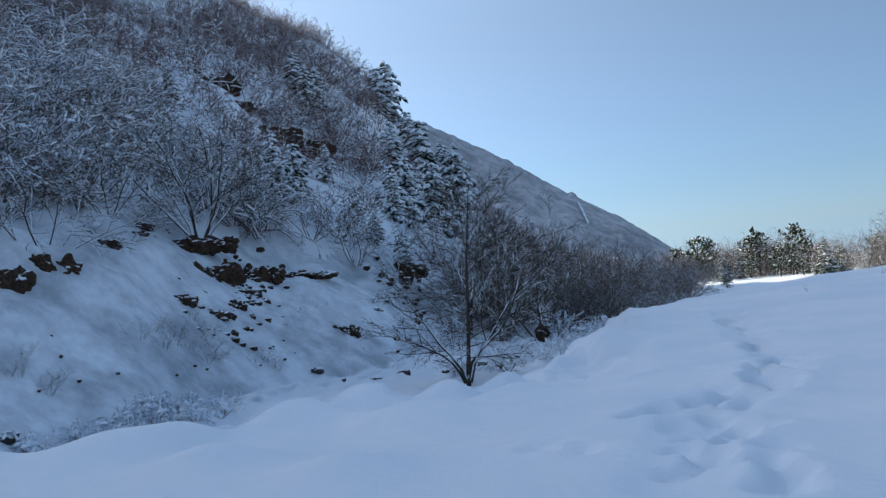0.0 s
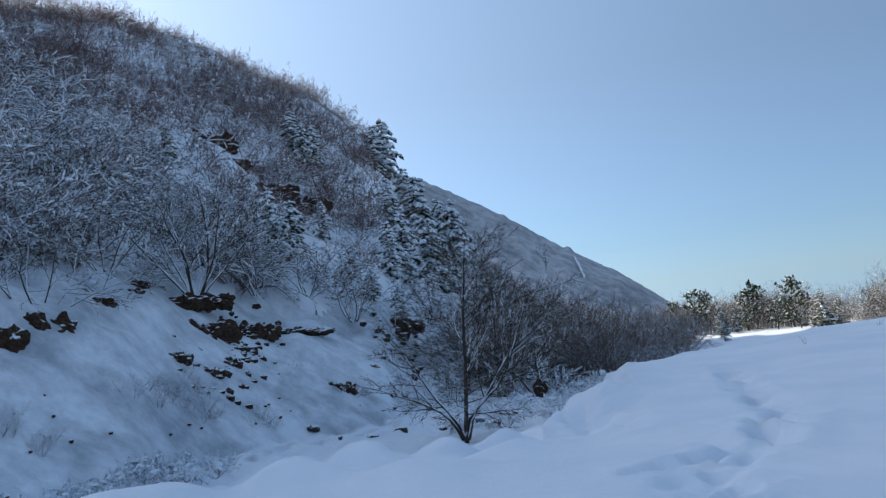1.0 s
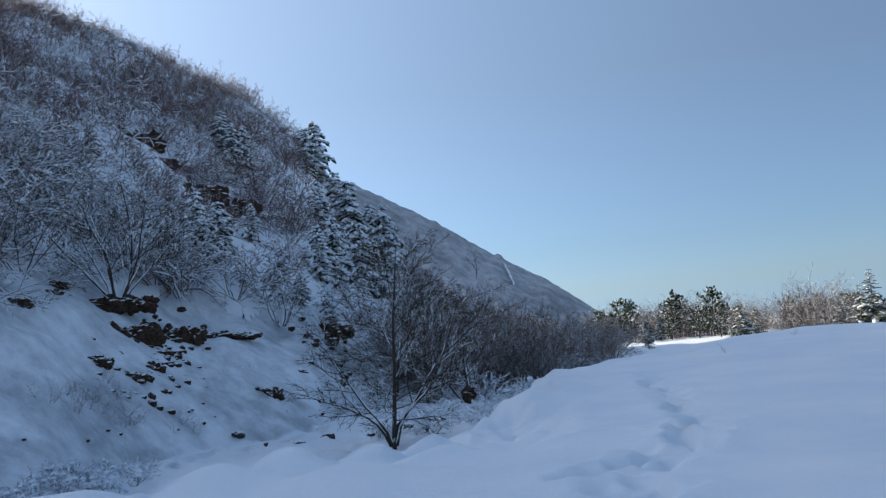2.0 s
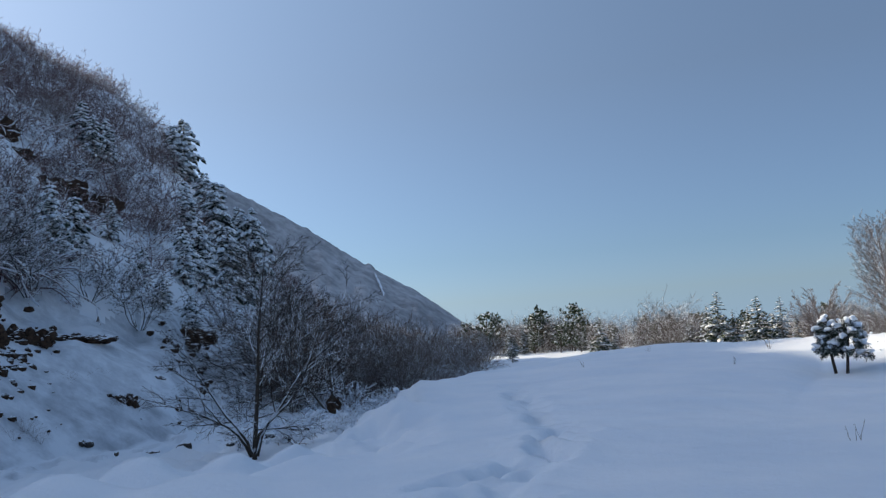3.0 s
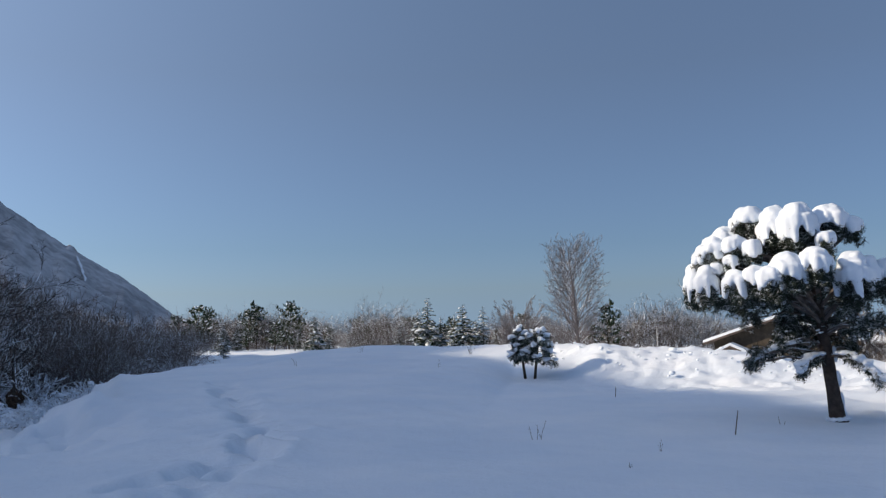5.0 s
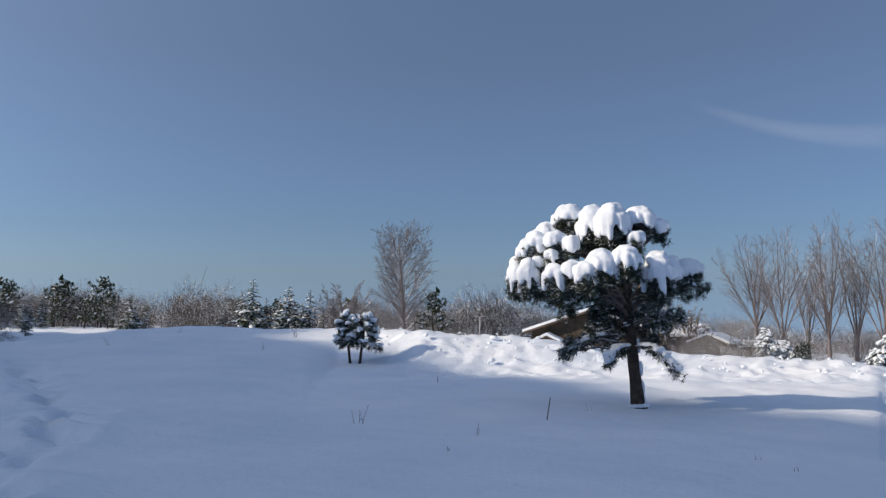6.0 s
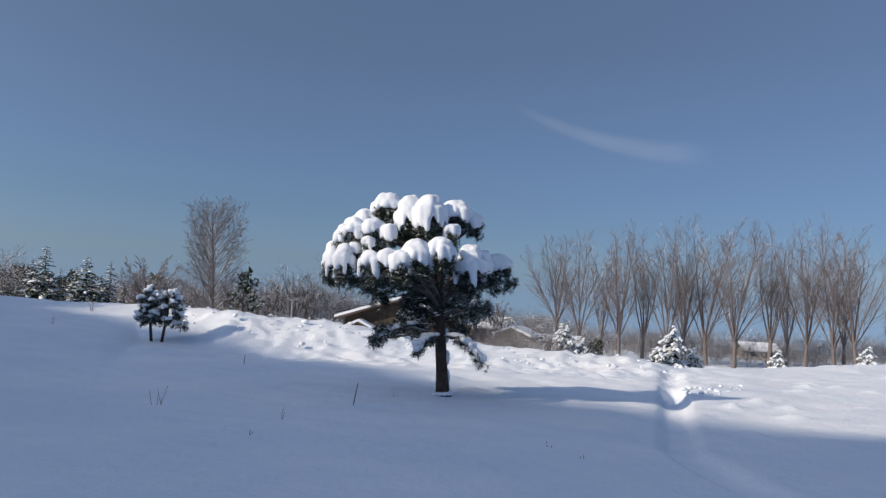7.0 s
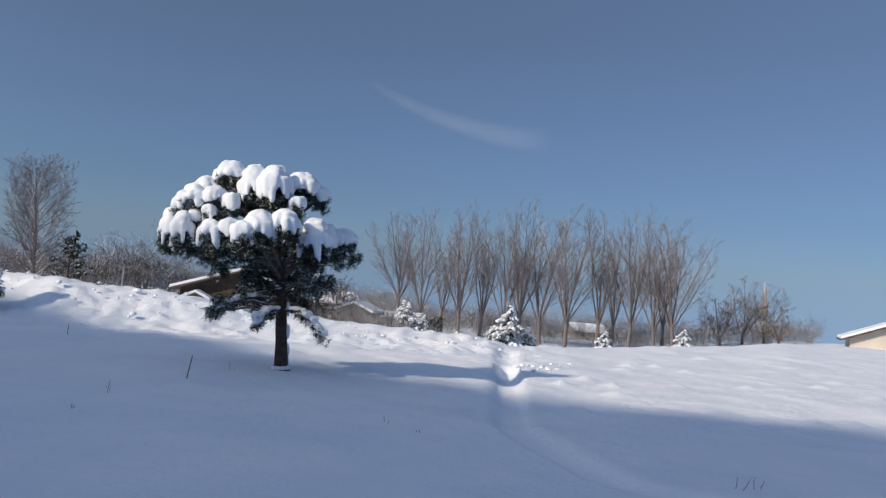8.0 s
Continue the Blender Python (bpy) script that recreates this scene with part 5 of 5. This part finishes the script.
# ---- stakes and stalks in the snow ----
def stalks():
    rng = np.random.default_rng(55)
    for b, d, h, lean in ((45.1, 19.8, 0.25, 2), (52.6, 13.2, 0.36, 6)):
        x, y = at(b, d)
        s = Shape()
        tube(s, [(0, 0, -0.2), (0, 0, h * 0.6), (0.004, 0, h)], [0.009, 0.008, 0.006], 6)
        ob = tagged(part("wooden_stake", s, M_STRAW), "thin dark stake standing in the snow", "stake", "stakes")
        ob.matrix_basis = pose(x, y, ground_at(x, y), lean, lean, 0)
    for b, d, h, n in ((39.8, 12.5, 0.37, 4), (35.4, 33, 0.5, 10), (66.0, 10.2, 0.18, 2), (89.5, 8.6, 0.25, 2), (47.8, 11.5, 0.22, 2), (55.4, 14.5, 0.22, 2), (23.5, 30, 0.4, 3), (33.2, 27, 0.35, 3), (68.5, 9.6, 0.15, 2), (91.0, 8.8, 0.16, 2), (46.0, 10.0, 0.12, 3), (27.8, 35, 0.4, 4)):
        x, y = at(b, d)
        s = Shape()
        for _ in range(n):
            q = limb(rng, (rng.normal(0, 0.03), rng.normal(0, 0.03), -0.05), (rng.normal(0, 0.22), rng.normal(0, 0.22), 1), h * rng.uniform(0.6, 1.1), 4, 0.08, 0)
            tube(s, q, np.linspace(0.005, 0.002, 5), 3)
            branch_out(s, rng, q, 0.004, 0, [(3, 0.2, 40, 0.1, 0, 2, 3)], 0.002)
        ob = tagged(part("dry_weed", s, M_STRAW), "dry brown weed stalks sticking out of the snow", "weed", "dry weeds")
        ob.location = (x, y, ground_at(x, y))


stalks()


# ---- buildings beyond the bank ----
def box(shape, c, size):
    x, y, z = c
    a, b, h = size[0] / 2, size[1] / 2, size[2] / 2
    shape.add([(x + i * a, y + j * b, z + k * h) for i in (-1, 1) for j in (-1, 1) for k in (-1, 1)], [(0, 1, 3, 2), (4, 6, 7, 5), (0, 4, 5, 1), (2, 3, 7, 6), (0, 2, 6, 4), (1, 5, 7, 3)])


def gable(shape, w, d, z, rise, over, thick, lift=0.0):
    """A roof slab over a w by d house; the ridge runs along x."""
    a, b = w / 2 + over, d / 2 + over
    drop = rise * over / (d / 2)
    ring = [(-b, z - drop), (0, z + rise), (b, z - drop), (b, z - drop + thick), (0, z + rise + thick), (-b, z - drop + thick)]
    v = [(s * a, p, h + lift) for s in (-1, 1) for p, h in ring]
    f = [(0, 1, 7, 6), (1, 2, 8, 7), (2, 3, 9, 8), (3, 4, 10, 9), (4, 5, 11, 10), (5, 0, 6, 11), (0, 5, 4, 1), (1, 4, 3, 2), (6, 7, 10, 11), (7, 8, 9, 10)]
    shape.add(v, f)


def house(name, label, b, d, w, depth, wall, rise, turn, mat, posts=0, z=None):
    x, y = at(b, d)
    z = ground_at(x, y) if z is None else z
    top = thing(name, label, "house", "", pose(x, y, z, 0, 0, turn - b))
    s = Shape()
    box(s, (0, 0, wall / 2 - 0.3), (w, depth, wall + 0.6))
    s.add([(-w / 2, -depth / 2, wall), (-w / 2, depth / 2, wall), (-w / 2, 0, wall + rise), (w / 2, -depth / 2, wall), (w / 2, depth / 2, wall), (w / 2, 0, wall + rise)], [(0, 1, 2), (3, 5, 4), (0, 2, 5, 3), (1, 4, 5, 2)])
    part("wall", s, mat, top)
    s = Shape()
    over = min(0.7, w * 0.12)
    gable(s, w, depth, wall + 0.02, rise, over, 0.14)
    roof = part("roof", s, M_TILE, top)
    s = Shape()
    gable(s, w, depth, wall + 0.165, rise, over - 0.04, 0.2)
    part("snow_layer", s, M_CAP, roof, "even white snow lying on the roof")
    for k in range(max(2, int(w / 2.6))):
        u = (k + 0.5) / max(2, int(w / 2.6)) - 0.5
        s = Shape()
        box(s, (u * w, -depth / 2 - 0.02, wall * 0.55), (0.9, 0.08, 1.0))
        win = part("window", s, M_WOOD, top)
        s = Shape()
        box(s, (u * w, -depth / 2 - 0.065, wall * 0.55), (0.75, 0.02, 0.85))
        part("pane", s, M_GLASS, win)
    for k in range(posts):
        s = Shape()
        box(s, ((k / (posts - 1) - 0.5) * (w + 0.9), -depth / 2 - 0.55, wall / 2), (0.14, 0.14, wall))
        part("post", s, M_WOOD, top)
    return top


house("timber_house", "low brown timber house with deep eaves under snow", 56.0, 66, 6.0, 9.0, 1.75, 1.5, 82, M_WOOD, 3, -1.4)
house("kiosk", "small dark timber hut with a snowy roof", 52.7, 62, 1.6, 1.9, 1.1, 0.45, 82, M_WOOD, 0, -1.6)
house("brown_house", "long low brown timber house with a snowy roof", 61.0, 76, 5.0, 4.0, 2.3, 0.7, 12, M_WOOD, 4, -2.45)
house("garden_house", "low brown house half hidden behind a hedge", 63.6, 72, 2.6, 3.0, 1.5, 0.6, 70, M_WOOD, 0, -2.2)
house("long_shed", "long low shed with a flat snowy roof", 65.0, 80, 6.5, 3.0, 1.2, 0.3, 4, M_STONE, 0, -2.4)
house("cream_house", "cream plastered house with a snowy gable roof", 98.8, 80, 8.0, 9.4, 0.85, 1.9, 96, M_PLASTER, 0, 0.0)
house("far_house", "distant cream house behind the poplars", 79.2, 130, 4.5, 4.0, 0.6, 0.9, 20, M_PLASTER, 0, -3.0)


def hedge():
    rng = np.random.default_rng(66)
    places = []
    for _ in range(70):
        x, y = at(rng.uniform(61.5, 66.4), rng.uniform(50, 56))
        places.append((x, y, ground_at(x, y) - 0.1, rng.uniform(0.26, 0.42), rng.uniform(0, 6.3), int(rng.integers(5))))
    for _ in range(240):
        x, y = at(rng.uniform(58, 93.5), rng.uniform(102, 124))
        places.append((x, y, ground_at(x, y) - 0.1, rng.uniform(0.35, 0.75), rng.uniform(0, 6.3), int(rng.integers(5))))
    for _ in range(60):
        x, y = at(rng.uniform(64.5, 86), rng.uniform(70, 96))
        places.append((x, y, ground_at(x, y) - 0.1, rng.uniform(0.15, 0.32), rng.uniform(0, 6.3), int(rng.integers(5))))
    scatter("garden_hedge", FAR_BUSH, places, M_WOODS, "frosted leafless hedge in front of the houses", "hedge")


hedge()

# mosque tower, far off
x, y = at(90.6, 190)
tower = thing("minaret", "slender pale stone minaret with a pointed cap behind trees", "tower", "", pose(x, y, 0.1, 0, 0, -90.6) @ pose(0, 0, 0, 0, -3, 0))
s = Shape()
tube(s, [(0, 0, -5), (0, 0, 2), (0, 0, 4.6)], [0.75, 0.62, 0.55], 12)
part("shaft", s, M_STONE, tower)
s = Shape()
tube(s, [(0, 0, 4.3), (0, 0, 4.6), (0, 0, 4.95), (0, 0, 5.0)], [0.55, 0.95, 0.95, 0.6], 12)
part("balcony", s, M_STONE, tower)
s = Shape()
tube(s, [(0, 0, 4.9), (0, 0, 6.6)], [0.5, 0.46], 12)
part("upper_shaft", s, M_STONE, tower)
s = Shape()
tube(s, [(0, 0, 6.5), (0, 0, 6.7), (0, 0, 9.9)], [0.62, 0.55, 0.02], 12)
part("cap", s, M_METAL, tower, "grey pointed cap")

# street lamp with two heads
x, y = at(48.0, 70)
z = ground_at(x, y)
hl = EYE - 70 * math.tan(radians(0.2)) - z
lamp = thing("street_lamp", "slim grey street lamp with two small heads", "lamp", "", pose(x, y, z, 0, 0, -48))
s = Shape()
tube(s, [(0, 0, -0.2), (0, 0, hl * 0.5), (0, 0, hl)], [0.06, 0.05, 0.045], 8)
part("pole", s, M_METAL, lamp)
for k in (-1, 1):
    s = Shape()
    tube(s, [(0, 0, hl - 0.05), (k * 0.12, 0, hl + 0.02), (k * 0.22, 0, hl + 0.03)], [0.025, 0.022, 0.02], 6)
    arm = part("arm", s, M_METAL, lamp)
    s = Shape()
    box(s, (k * 0.34, 0, hl + 0.05), (0.26, 0.14, 0.08))
    part("lamp_head", s, M_METAL, arm, "pale lamp head")

# three dark clipped bushes under the poplars
for b, e in ((68.6, -2.0), (68.95, -1.7), (69.25, -1.8)):
    x, y = at(b, 40)
    h = EYE + 40 * math.tan(radians(e)) - ground_at(x, y)
    rng = np.random.default_rng(int(b * 100))
    s = Shape()
    for k in range(700):
        t = rng.random()
        a = rng.uniform(0, 6.28)
        rr = 0.2 * math.sin(math.pi * (0.15 + 0.8 * t))
        needles(s, rng, np.array((math.cos(a) * rr, math.sin(a) * rr, h * t)), 0.12, 6, -0.4)
    ob = tagged(part("clipped_bush", s, M_GREEN), "small dark evergreen bush below the poplars", "bush", "evergreen bushes")
    ob.location = (x, y, ground_at(x, y))


# ---- a wisp of cirrus, high and far ----
def cirrus():
    m, n, l, b = material("ice_cloud", 1.0, 0.0)
    b.inputs["Base Color"].default_value = (0.9, 0.92, 0.95, 1)
    uv = n.new("ShaderNodeUVMap")
    sep = n.new("ShaderNodeSeparateXYZ")
    l.new(uv.outputs[0], sep.inputs[0])
    fade = [calc(n, l, "MULTIPLY", calc(n, l, "MULTIPLY", o, calc(n, l, "SUBTRACT", 1.0, o)), 4.0) for o in (sep.outputs[0], sep.outputs[1])]
    streak = calc(n, l, "MULTIPLY", noise_node(n, l, 0.006, 5), calc(n, l, "POWER", fade[1], 1.6))
    l.new(calc(n, l, "MULTIPLY", calc(n, l, "MULTIPLY", streak, fade[0]), 0.15), b.inputs["Alpha"])
    v, f, uvs = [], [], []
    for i in range(41):
        t = i / 40
        be = 62.6 + 13.5 * t
        el = 14.0 - 6.4 * t + 3.4 * t * t
        for j, k in enumerate((-1, 1)):
            e = el + k * (0.4 + 0.7 * t)
            x, y = at(be, 2600)
            v.append((x, y, EYE + 2600 * math.tan(radians(e))))
            uvs.append((t, j))
    for i in range(40):
        f.append((2 * i, 2 * i + 2, 2 * i + 3, 2 * i + 1))
    me = mesh_of("cloud", v, f, m)
    lay = me.uv_layers.new()
    for lp in me.loops:
        lay.data[lp.index].uv = uvs[lp.vertex_index]
    ob = tagged(new("cloud", me), "thin white wisp of cirrus in the clear sky", "cloud", kind="structure")
    ob.visible_shadow = False


cirrus()
